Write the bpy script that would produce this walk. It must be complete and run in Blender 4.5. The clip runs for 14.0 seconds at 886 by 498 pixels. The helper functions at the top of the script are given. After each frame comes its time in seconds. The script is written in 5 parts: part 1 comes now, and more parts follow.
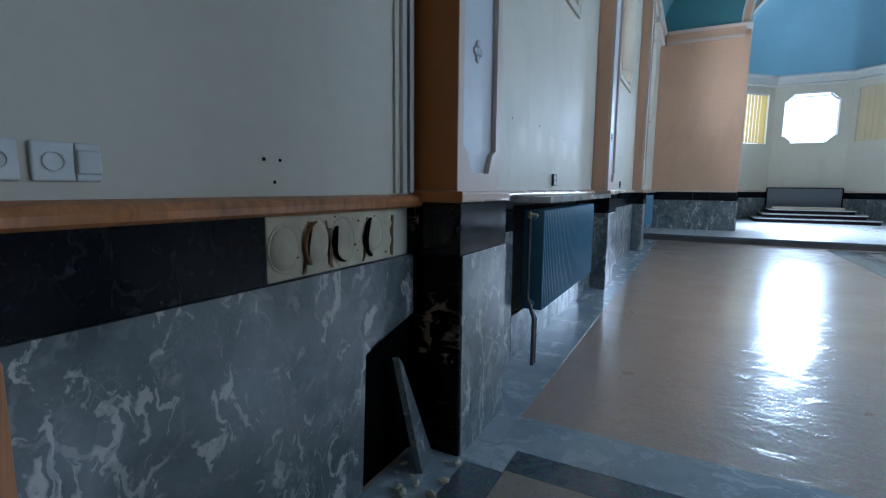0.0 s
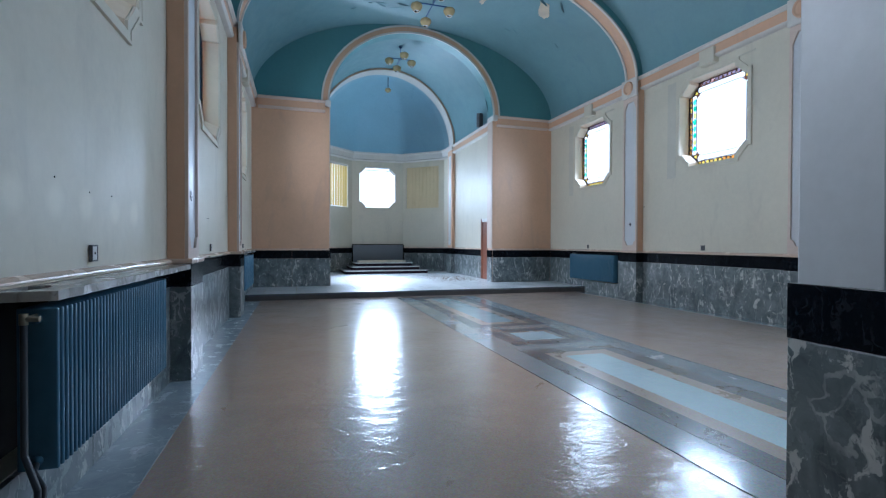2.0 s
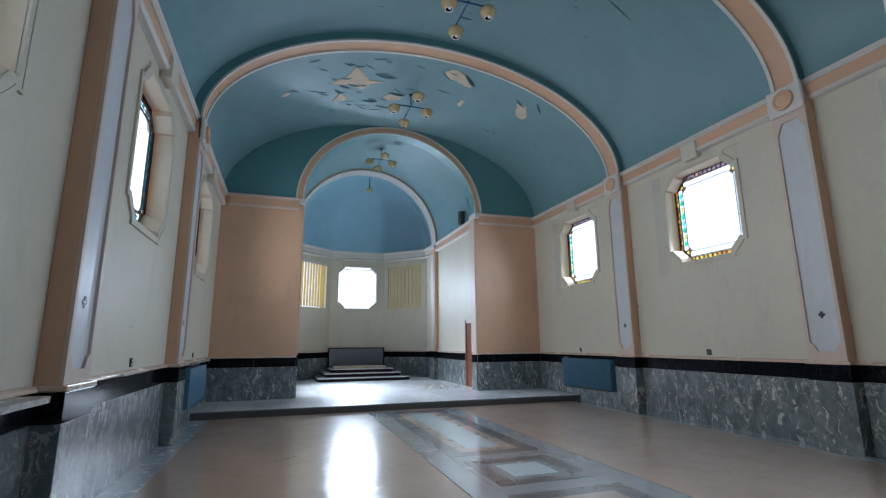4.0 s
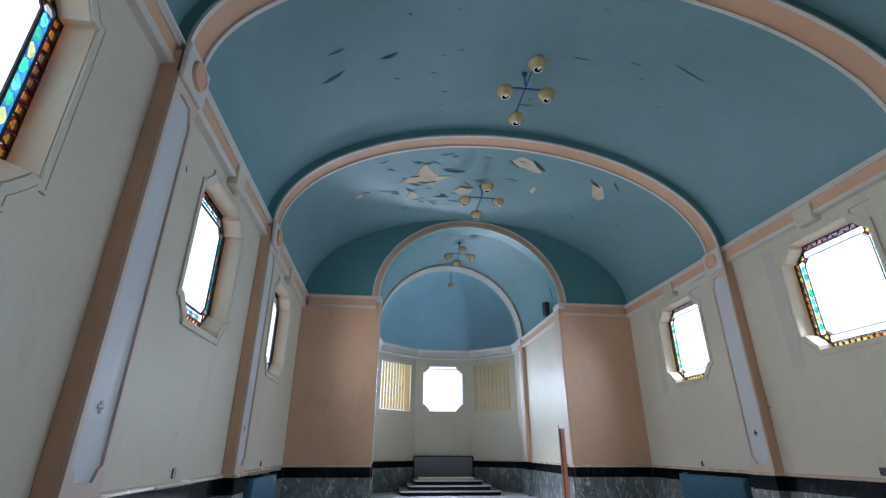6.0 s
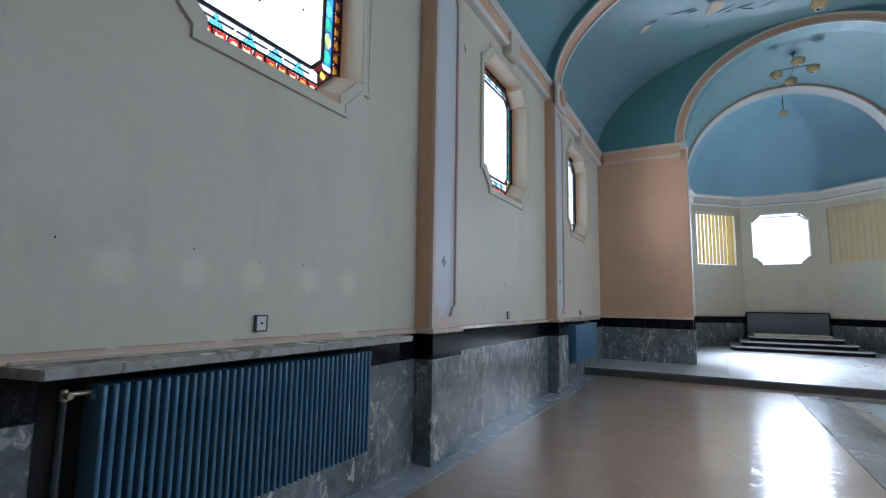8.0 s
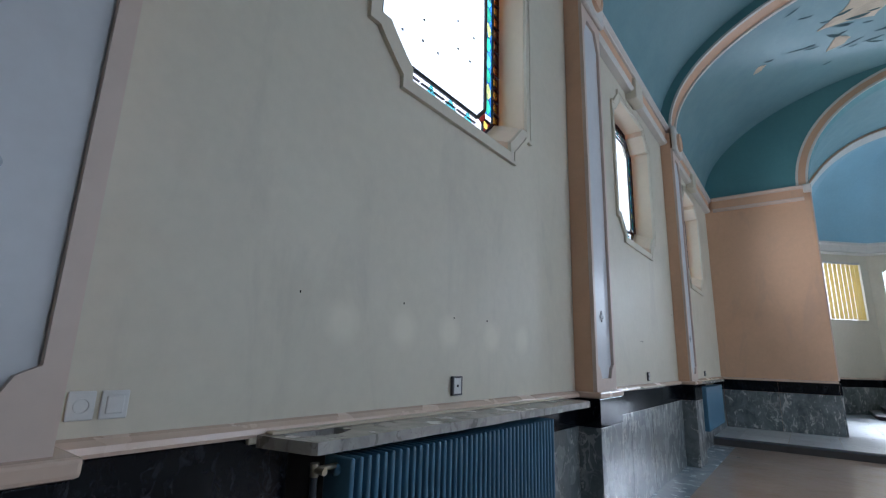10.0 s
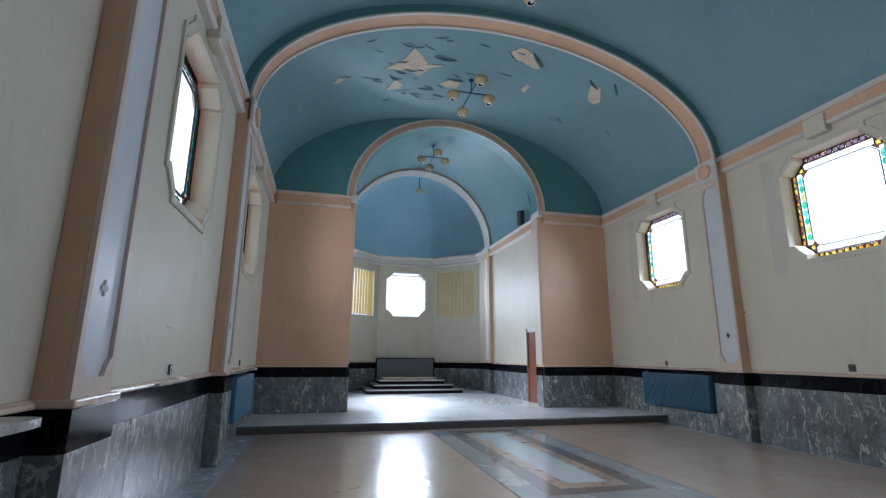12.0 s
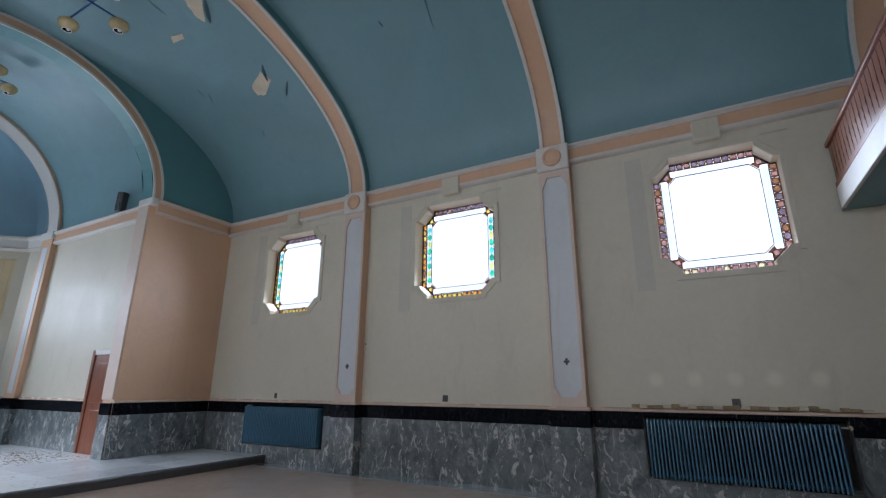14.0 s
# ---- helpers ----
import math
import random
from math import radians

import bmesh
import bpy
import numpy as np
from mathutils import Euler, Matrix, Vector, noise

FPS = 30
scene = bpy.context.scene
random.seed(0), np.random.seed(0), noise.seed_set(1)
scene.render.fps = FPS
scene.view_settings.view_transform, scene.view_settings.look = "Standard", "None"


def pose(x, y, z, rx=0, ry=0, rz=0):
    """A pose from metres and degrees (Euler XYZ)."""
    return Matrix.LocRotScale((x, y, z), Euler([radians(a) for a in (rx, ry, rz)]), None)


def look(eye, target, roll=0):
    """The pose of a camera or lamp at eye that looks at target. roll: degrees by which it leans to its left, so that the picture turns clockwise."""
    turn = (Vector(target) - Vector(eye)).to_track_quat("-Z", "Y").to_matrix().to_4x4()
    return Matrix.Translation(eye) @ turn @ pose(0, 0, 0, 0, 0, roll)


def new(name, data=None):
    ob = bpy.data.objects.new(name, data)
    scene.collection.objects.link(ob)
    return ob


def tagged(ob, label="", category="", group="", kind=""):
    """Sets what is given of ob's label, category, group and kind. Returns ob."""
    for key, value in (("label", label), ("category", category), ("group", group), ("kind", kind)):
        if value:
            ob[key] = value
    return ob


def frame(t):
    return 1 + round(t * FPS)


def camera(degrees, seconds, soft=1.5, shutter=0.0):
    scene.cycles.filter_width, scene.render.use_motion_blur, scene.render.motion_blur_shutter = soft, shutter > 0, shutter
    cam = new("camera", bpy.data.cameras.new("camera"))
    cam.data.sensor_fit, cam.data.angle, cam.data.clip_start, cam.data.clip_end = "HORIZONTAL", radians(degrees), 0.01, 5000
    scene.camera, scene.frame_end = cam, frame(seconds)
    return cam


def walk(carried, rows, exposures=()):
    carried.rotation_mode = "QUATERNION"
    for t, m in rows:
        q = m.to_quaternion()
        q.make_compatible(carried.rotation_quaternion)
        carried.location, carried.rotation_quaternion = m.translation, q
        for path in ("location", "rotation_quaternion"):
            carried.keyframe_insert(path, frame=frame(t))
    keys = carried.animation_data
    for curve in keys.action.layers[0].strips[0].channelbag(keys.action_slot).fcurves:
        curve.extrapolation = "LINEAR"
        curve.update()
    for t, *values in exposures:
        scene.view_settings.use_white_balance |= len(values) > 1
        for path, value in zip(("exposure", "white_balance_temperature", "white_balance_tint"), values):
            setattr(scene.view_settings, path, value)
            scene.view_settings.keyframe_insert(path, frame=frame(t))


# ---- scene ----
cam = camera(86.2, 14.0, soft=1.25)
PATH = [
    (0, (0.192, 0.224, 1.288), (-0.737, 1.976, 1.03), 0.5),
    (0.5, (0.107, 0.46, 1.331), (-0.217, 2.419, 1.097), 0.5),
    (1, (0.136, 0.593, 1.42), (0.248, 2.579, 1.211), 0.5),
    (1.5, (0.23, 0.836, 1.433), (0.595, 2.801, 1.345), 0.4),
    (1.8, (0.274, 0.939, 1.444), (0.765, 2.877, 1.393), 0.1),
    (2, (0.301, 1.008, 1.436), (0.884, 2.921, 1.413), 0.2),
    (2.2, (0.343, 1.106, 1.443), (0.991, 2.998, 1.449), 0.3),
    (4.3, (0.93, 1.961, 1.578), (1.524, 3.81, 2.056), -0.3),
    (4.5, (0.989, 2.015, 1.576), (1.538, 3.861, 2.113), -0.3),
    (5, (1.175, 2.167, 1.58), (1.604, 4.007, 2.235), -0.3),
    (5.5, (1.369, 2.268, 1.606), (1.718, 4.086, 2.363), -0.1),
    (6, (1.51, 2.397, 1.631), (1.715, 4.227, 2.412), 0.2),
    (6.5, (1.578, 2.516, 1.625), (1.513, 4.375, 2.359), 0.4),
    (7, (1.642, 2.579, 1.614), (1.323, 4.453, 2.235), 0.5),
    (7.5, (1.693, 2.585, 1.591), (1.07, 4.456, 1.922), 0.8),
    (8, (1.555, 2.517, 1.507), (0.581, 4.248, 1.738), 0.9),
    (8.5, (1.319, 2.276, 1.52), (0.114, 3.848, 1.792), 1.1),
    (8.7, (1.236, 2.23, 1.522), (-0.056, 3.722, 1.844), 0.9),
    (11, (0.479, 2.455, 1.537), (-0.224, 4.246, 2.082), -0.1),
    (11.5, (0.636, 2.768, 1.566), (0.560, 4.710, 2.036), 0.2),
    (12, (0.602, 3.245, 1.528), (1.063, 5.142, 1.965), 0.3),
    (12.5, (0.595, 3.697, 1.586), (1.499, 5.424, 2.033), 0.1),
    (13, (0.664, 4.148, 1.514), (1.852, 5.681, 2.001), 0.5),
    (13.5, (0.757, 4.572, 1.485), (2.156, 5.915, 1.974), 0.6),
    (14, (0.893, 4.921, 1.554), (2.573, 5.851, 2.114), 0.2),
]
walk(cam, [(t, look(eye, target, roll)) for t, eye, target, roll in PATH],
     [(0.0, 0.15, 4920, 7), (1.0, 0.05, 4990, 8), (2.2, -0.15, 5090, 9), (4.4, -0.42, 5590, 12), (8.0, -0.27, 5540, 13), (11.0, -0.19, 5590, 13), (12.0, -0.43, 5600, 13), (12.5, -0.45, 5620, 14), (14.0, -0.65, 5670, 15)])

# ---------------------------------------------------------------- light
world = bpy.data.worlds.new("world")
scene.world = world
world.use_nodes = True
wn, wl = world.node_tree.nodes, world.node_tree.links
sky = wn.new("ShaderNodeTexSky")
sky.sky_type, sky.sun_disc = "NISHITA", False
sky.sun_elevation, sky.sun_rotation = radians(56), radians(277)
wl.new(sky.outputs[0], wn["Background"].inputs[0])
wn["Background"].inputs[1].default_value = 0.12
sun_data = bpy.data.lights.new("sun", "SUN")
sun_data.energy, sun_data.angle, sun_data.color = 5.0, radians(5), (1.0, 0.97, 0.93)
sun = new("sun", sun_data)
sun.matrix_world = look((-11.0, 20.5, 21.0), (2.9, 18.8, 0.15))
WINDOW_POWER = 72.0
DAY = (0.84, 0.93, 1.0)
DAY_COOL, DAY_WARM = (0.84, 0.92, 1.0), (0.98, 0.945, 0.89)   # through the east and the west windows


def window_light(name, x, y, z, tx, ty, w, h, power, colour=DAY, tz=None):
    d = bpy.data.lights.new(name, "AREA")
    d.shape, d.size, d.size_y, d.energy, d.color = "RECTANGLE", w, h, power, colour
    d.spread = radians(135)
    o = new(name, d)
    o.matrix_world = look((x, y, z), (tx, ty, z if tz is None else tz))
    return o


# ---------------------------------------------------------------- plan, in metres
XL, XR, CX = -1.0, 8.68, 3.84          # side walls and axis of the nave
YS, YN = -2.3, 15.67                   # south wall, chancel arch wall
PIL = (2.43, 6.775, 11.13)             # centres of the west pilasters
PIL_E = (2.43, 6.91, 11.32)            # centres of the east pilasters
BAY = (4.71, 8.96, 13.33)              # centres of the west windows
BAY_E = (4.53, 9.00, 13.28)            # centres of the east windows
PROUD, PHALF = 0.2, 0.27               # pilasters: how far proud, half width
DADO, BAND = 1.25, 0.98                # top of the dado, foot of its black band
SPRING, RISE = 5.66, 2.64              # springing and rise of the nave vault
VA = (XR - XL) / 2
STEP_Y, STEP_H = 13.55, 0.15           # front of the chancel step
ARCH_A, ARCH_B = 2.66, 2.36            # chancel arch: half width, rise above the springing
CH_A, CH_B = 2.95, 3.0                 # chancel barrel
YA, YB = 20.8, 23.6                    # apse arch, back wall of the apse
AX = 3.92                              # axis of the apse
WIN_HW = 0.865                         # window openings in the wall: half width
WIN_W, WIN_E = (4.09, 0.99), (4.14, 0.955)  # centre height and half height, west and east
GLASS_HW, GLASS_HH, GLASS_Z = 0.852, 0.93, 4.14
GLASS_IN = 0.255                       # how deep the glass sits
WALL_T = 0.5

# ---------------------------------------------------------------- materials


def nodes_of(name):
    m = bpy.data.materials.new(name)
    m.use_nodes = True
    t = m.node_tree
    return m, t.nodes, t.links, t.nodes["Principled BSDF"]


def texco(n, l, scale=(1, 1, 1), random_shift=False):
    tc = n.new("ShaderNodeTexCoord")
    mp = n.new("ShaderNodeMapping")
    mp.inputs["Scale"].default_value = scale
    l.new(tc.outputs["Object"], mp.inputs["Vector"])
    if random_shift:
        oi = n.new("ShaderNodeObjectInfo")
        mul = n.new("ShaderNodeVectorMath")
        mul.operation = "SCALE"
        mul.inputs[0].default_value = (37.0, 19.0, 53.0)
        l.new(oi.outputs["Random"], mul.inputs["Scale"])
        l.new(mul.outputs[0], mp.inputs["Location"])
    return mp.outputs[0]


def noise_tex(n, l, vec, scale, detail=4.0, rough=0.55, distortion=0.0):
    t = n.new("ShaderNodeTexNoise")
    t.inputs["Scale"].default_value = scale
    t.inputs["Detail"].default_value = detail
    t.inputs["Roughness"].default_value = rough
    t.inputs["Distortion"].default_value = distortion
    l.new(vec, t.inputs["Vector"])
    return t.outputs["Fac"]


def ramp(n, l, fac, stops):
    r = n.new("ShaderNodeValToRGB")
    e = r.color_ramp.elements
    while len(e) < len(stops):
        e.new(0.5)
    for k, (p, c) in zip(e, stops):
        k.position, k.color = p, (*c, 1)
    l.new(fac, r.inputs[0])
    return r.outputs[0]


def mixc(n, l, fac, a, b, mode="MIX"):
    m = n.new("ShaderNodeMix")
    m.data_type, m.blend_type = "RGBA", mode
    for sock, v in ((m.inputs[0], fac), (m.inputs[6], a), (m.inputs[7], b)):
        if isinstance(v, (int, float)):
            sock.default_value = v
        elif isinstance(v, tuple):
            sock.default_value = (*v, 1)
        else:
            l.new(v, sock)
    return m.outputs[2]


def bump(n, l, b, height, strength, dist=0.01):
    k = n.new("ShaderNodeBump")
    k.inputs["Strength"].default_value, k.inputs["Distance"].default_value = strength, dist
    l.new(height, k.inputs["Height"])
    l.new(k.outputs[0], b.inputs["Normal"])


def shade(c, f):
    return tuple(min(1, v * f) for v in c)


def painted(name, base, rough=0.5, vary=0.12, stain=None, relief=0.15, big=0.5, fine=14.0, rnd=False, spots=()):
    """Paint or plaster: broad clouding, fine grain, optional stains."""
    m, n, l, b = nodes_of(name)
    v = texco(n, l, random_shift=rnd)
    broad = noise_tex(n, l, v, big, 5, 0.6, 0.4)
    col = ramp(n, l, broad, [(0.3, shade(base, 1 - vary)), (0.7, shade(base, 1 + vary * 0.6))])
    grain = noise_tex(n, l, v, fine, 6, 0.6)
    col = mixc(n, l, 0.18, col, ramp(n, l, grain, [(0.3, shade(base, 0.8)), (0.7, shade(base, 1.12))]))
    if stain:
        s = noise_tex(n, l, texco(n, l, (1, 1, 0.35)), 1.7, 7, 0.65, 0.8)
        mask = ramp(n, l, s, [(0.56, (0, 0, 0)), (0.72, (0.6, 0.6, 0.6))])
        col = mixc(n, l, mask, col, stain)
    for place in spots:
        d = n.new("ShaderNodeVectorMath")
        d.operation = "DISTANCE"
        d.inputs[1].default_value = place
        l.new(v, d.inputs[0])
        col = mixc(n, l, ramp(n, l, d.outputs["Value"], [(0.05, (0.55,) * 3), (0.125, (0, 0, 0))]), col, shade(base, 1.25))
    l.new(col, b.inputs["Base Color"])
    rr = ramp(n, l, noise_tex(n, l, v, 3.0, 4), [(0.3, (rough * 0.85,) * 3), (0.7, (min(1, rough * 1.15),) * 3)])
    l.new(rr, b.inputs["Roughness"])
    bump(n, l, b, grain, relief, 0.004)
    return m


def marble(name, dark, mid, vein, rough, veins=1.0, scale=1.0, rnd=True, spec=0.5):
    """Clouded stone with crackled, broken veins."""
    m, n, l, b = nodes_of(name)
    v = texco(n, l, (1, 1, 0.75), random_shift=rnd)
    cloud = noise_tex(n, l, v, 1.6 * scale, 8, 0.65, 0.9)
    col = ramp(n, l, cloud, [(0.34, dark), (0.66, mid)])
    warp = n.new("ShaderNodeTexNoise")
    warp.inputs["Scale"].default_value, warp.inputs["Detail"].default_value = 3.2 * scale, 4.0
    l.new(v, warp.inputs["Vector"])
    sc = n.new("ShaderNodeVectorMath"); sc.operation = "SCALE"; sc.inputs["Scale"].default_value = 0.55 / scale
    l.new(warp.outputs["Color"], sc.inputs[0])
    ad = n.new("ShaderNodeVectorMath"); ad.operation = "ADD"
    l.new(v, ad.inputs[0]); l.new(sc.outputs[0], ad.inputs[1])
    for k, (vs, width, amount, g0) in enumerate(((2.1 * scale, 0.085, 0.55, 0.50), (5.5 * scale, 0.10, 0.40, 0.54), (13.0 * scale, 0.12, 0.25, 0.55))):
        vo = n.new("ShaderNodeTexVoronoi")
        vo.feature = "DISTANCE_TO_EDGE"
        vo.inputs["Scale"].default_value = vs
        l.new(ad.outputs[0], vo.inputs["Vector"])
        mask = ramp(n, l, vo.outputs["Distance"], [(0.0, (amount * veins,) * 3), (width * 0.34, (amount * veins * 0.85,) * 3), (width * 0.46, (0, 0, 0))])
        gate = ramp(n, l, noise_tex(n, l, v, (1.3 + k) * scale, 5, 0.6), [(g0, (0, 0, 0)), (g0 + 0.12, (1, 1, 1))])
        mask = mixc(n, l, 1.0, mask, gate, "MULTIPLY")
        col = mixc(n, l, mask, col, vein)
    blot = ramp(n, l, noise_tex(n, l, v, 7.0 * scale, 6, 0.7, 0.6), [(0.60, (0, 0, 0)), (0.66, (0.35 * veins,) * 3)])
    col = mixc(n, l, blot, col, shade(vein, 0.8))
    # torn pale streaks running aslant
    ms = n.new("ShaderNodeMapping")
    ms.inputs["Rotation"].default_value, ms.inputs["Scale"].default_value = (0.7, 0.0, 0.0), (1.4, 2.2, 0.9)
    l.new(ad.outputs[0], ms.inputs["Vector"])
    streak = ramp(n, l, noise_tex(n, l, ms.outputs[0], 2.6 * scale, 5, 0.58, 0.9), [(0.585, (0, 0, 0)), (0.595, (0.4 * veins,) * 3), (0.63, (0.9 * veins,) * 3)])
    col = mixc(n, l, streak, col, vein)
    l.new(col, b.inputs["Base Color"])
    rr = ramp(n, l, noise_tex(n, l, v, 6.0, 5), [(0.3, (rough * 0.7,) * 3), (0.75, (rough * 1.5,) * 3)])
    l.new(rr, b.inputs["Roughness"])
    b.inputs["Specular IOR Level"].default_value = spec
    bump(n, l, b, noise_tex(n, l, v, 30, 4), 0.05, 0.002)
    return m


def blotched(name, base, blot, rough):
    """Near-black stone with a few torn pale blotches."""
    m, n, l, b = nodes_of(name)
    v = texco(n, l, (1, 1, 1.6), random_shift=True)
    f = noise_tex(n, l, v, 7.0, 5, 0.6, 1.2)
    gate = ramp(n, l, noise_tex(n, l, v, 2.2, 3), [(0.48, (0, 0, 0)), (0.6, (1, 1, 1))])
    mask = mixc(n, l, 1.0, ramp(n, l, f, [(0.53, (0, 0, 0)), (0.545, (0.5,) * 3), (0.60, (1, 1, 1))]), gate, "MULTIPLY")
    l.new(mixc(n, l, mask, base, blot), b.inputs["Base Color"])
    b.inputs["Roughness"].default_value = rough
    b.inputs["Specular IOR Level"].default_value = 0.1
    bump(n, l, b, f, 0.05, 0.002)
    return m


def polished_floor(name, base, rough, tint=None, wave=0.16, dusty=0.2):
    m, n, l, b = nodes_of(name)
    v = texco(n, l)
    broad = noise_tex(n, l, v, 0.45, 6, 0.6, 0.5)
    col = ramp(n, l, broad, [(0.3, shade(base, 0.82)), (0.72, shade(base, 1.12))])
    chips = n.new("ShaderNodeTexVoronoi")
    chips.inputs["Scale"].default_value = 90
    l.new(v, chips.inputs["Vector"])
    col = mixc(n, l, 0.10, col, chips.outputs["Color"])
    dust = noise_tex(n, l, v, 2.4, 8, 0.7, 1.0)
    col = mixc(n, l, ramp(n, l, dust, [(0.5, (0, 0, 0)), (0.75, (dusty,) * 3)]), col, tint or shade(base, 1.35))
    l.new(col, b.inputs["Base Color"])
    rr = ramp(n, l, noise_tex(n, l, v, 1.6, 8, 0.7, 0.6), [(0.32, (rough * 1.4,) * 3), (0.55, (rough * 2,) * 3), (0.75, (min(0.7, rough * 3.0),) * 3)])
    l.new(rr, b.inputs["Roughness"])
    b.inputs["Specular IOR Level"].default_value = 0.25
    b.inputs["Coat Weight"].default_value = 1.0
    l.new(ramp(n, l, noise_tex(n, l, v, 2.2, 6, 0.7), [(0.35, (0.06,) * 3), (0.7, (0.17,) * 3)]), b.inputs["Coat Roughness"])
    ripple = noise_tex(n, l, texco(n, l, (0.9, 1.25, 1)), 5.0, 6, 0.62, 0.8)
    bump(n, l, b, ripple, wave * 0.75, 0.02)
    l.new(b.inputs["Normal"].links[0].from_socket, b.inputs["Coat Normal"])
    return m


def plain(name, base, rough=0.4, metal=0.0, vary=0.1):
    m, n, l, b = nodes_of(name)
    v = texco(n, l, random_shift=True)
    f = noise_tex(n, l, v, 9.0, 5)
    l.new(ramp(n, l, f, [(0.3, shade(base, 1 - vary)), (0.7, shade(base, 1 + vary))]), b.inputs["Base Color"])
    b.inputs["Roughness"].default_value, b.inputs["Metallic"].default_value = rough, metal
    return m


def stained(name, colour, gloss=0.06):
    """Thin coloured glass that lets the daylight through."""
    m, n, l, b = nodes_of(name)
    n.remove(b)
    tr = n.new("ShaderNodeBsdfTransparent")
    colour = tuple(c ** 0.5 for c in colour)  # a pane has two faces
    v = texco(n, l, random_shift=True)
    f = noise_tex(n, l, v, 12.0, 3)
    l.new(ramp(n, l, f, [(0.3, shade(colour, 0.75 if min(colour) < 0.8 else 0.95)), (0.7, shade(colour, 1.15))]), tr.inputs[0])
    gl = n.new("ShaderNodeBsdfGlossy")
    gl.inputs["Roughness"].default_value = 0.08
    mx = n.new("ShaderNodeMixShader")
    mx.inputs[0].default_value = gloss
    l.new(tr.outputs[0], mx.inputs[1]); l.new(gl.outputs[0], mx.inputs[2])
    l.new(mx.outputs[0], n["Material Output"].inputs[0])
    return m


def wood(name, base, rough=0.35):
    m, n, l, b = nodes_of(name)
    v = texco(n, l, (6, 6, 0.7), random_shift=True)
    f = noise_tex(n, l, v, 3.0, 7, 0.6, 1.5)
    l.new(ramp(n, l, f, [(0.3, shade(base, 0.6)), (0.7, shade(base, 1.25))]), b.inputs["Base Color"])
    b.inputs["Roughness"].default_value = rough
    bump(n, l, b, f, 0.1, 0.003)
    return m


CREAM = painted("cream wall paint", (0.62, 0.572, 0.46), 0.52, 0.08, (0.50, 0.46, 0.38),
                spots=[(XL, y, 1.67) for y in (3.75, 4.17, 4.58, 5.07, 5.5)] + [(XR, y, 1.67) for y in (5.67, 5.16, 4.67, 4.22, 3.74)])
PEACH = painted("peach paint", (0.65, 0.41, 0.262), 0.5, 0.10, (0.49, 0.33, 0.24))
WHITE = painted("off white trim paint", (0.66, 0.63, 0.585), 0.45, 0.08, (0.52, 0.49, 0.45))
PANEL = painted("pale grey panel paint", (0.60, 0.61, 0.625), 0.42, 0.07, (0.52, 0.50, 0.48))
TEAL = painted("teal lunette paint", (0.112, 0.268, 0.285), 0.45, 0.12, (0.08, 0.22, 0.25), 0.12, 0.35)
BLUE = painted("blue vault paint", (0.176, 0.306, 0.336), 0.48, 0.14, (0.14, 0.26, 0.32), 0.12, 0.35)
# half dome: the vault blue, lightened for light bounced off the floor
DOME = painted("blue dome paint with bounce light", (0.31, 0.455, 0.515), 0.5, 0.12, (0.25, 0.39, 0.46), 0.12, 0.35)
PLASTER = painted("bare plaster", (0.62, 0.53, 0.40), 0.8, 0.2, (0.45, 0.36, 0.26), 0.6, 3.0, 30)
MORTAR = painted("old mortar", (0.60, 0.53, 0.38), 0.85, 0.30, (0.24, 0.15, 0.07), 1.0, 6.0, 30)
GREY_MARBLE = marble("grey veined marble", (0.062, 0.080, 0.086), (0.195, 0.220, 0.222), (0.60, 0.59, 0.55), 0.24, 0.92, 1.9, True, 0.4)
BLACK_MARBLE = marble("black marble", (0.002, 0.0025, 0.004), (0.006, 0.007, 0.010), (0.22, 0.23, 0.26), 0.12, 0.08, 4.5, True, 0.25)
for mt, w, r in ((GREY_MARBLE, 1.0, 0.32), (BLACK_MARBLE, 0.06, 0.2)):
    pb = mt.node_tree.nodes["Principled BSDF"]
    pb.inputs["Coat Weight"].default_value, pb.inputs["Coat Roughness"].default_value = w, r
PORTORO = blotched("black marble with tan blotches", (0.003, 0.0028, 0.0028), (0.26, 0.19, 0.14), 0.14)
FLOOR_M = polished_floor("rosy polished terrazzo", (0.50, 0.355, 0.265), 0.19, None, 0.38, 0.3)
FLOOR_GREY = polished_floor("grey marble inlay", (0.31, 0.365, 0.405), 0.12, None, 0.12, 0.12)
FLOOR_VEINED = marble("blue grey veined floor marble", (0.31, 0.355, 0.39), (0.45, 0.49, 0.525), (0.64, 0.66, 0.67), 0.22, 0.6, 1.6, False, 0.5)
FLOOR_DARK = polished_floor("dark grey inlay", (0.072, 0.090, 0.115), 0.16, None, 0.05, 0.06)
FLOOR_WHITE = polished_floor("white marble inlay", (0.64, 0.84, 0.93), 0.10, None, 0.1, 0.08)
FLOOR_TAN = polished_floor("tan inlay", (0.42, 0.345, 0.28), 0.16, None, 0.05, 0.06)
CHANCEL_M = polished_floor("dusty pale chancel marble", (0.58, 0.58, 0.57), 0.16, (0.50, 0.45, 0.38))
STEP_TOP = polished_floor("pale step marble", (0.66, 0.64, 0.63), 0.2)
STEP_RISER = painted("dark plum step riser", (0.018, 0.010, 0.017), 0.75, 0.3)
STEP_RISER.node_tree.nodes["Principled BSDF"].inputs["Specular IOR Level"].default_value = 0.2
OCHRE = painted("orange brown facing", (0.42, 0.145, 0.026), 0.5, 0.15, (0.28, 0.10, 0.03))
ORNAMENT = plain("grey painted ornament", (0.47, 0.49, 0.52), 0.2)
LEDGE = painted("glossy peach ledge paint", (0.66, 0.50, 0.39), 0.26, 0.08)
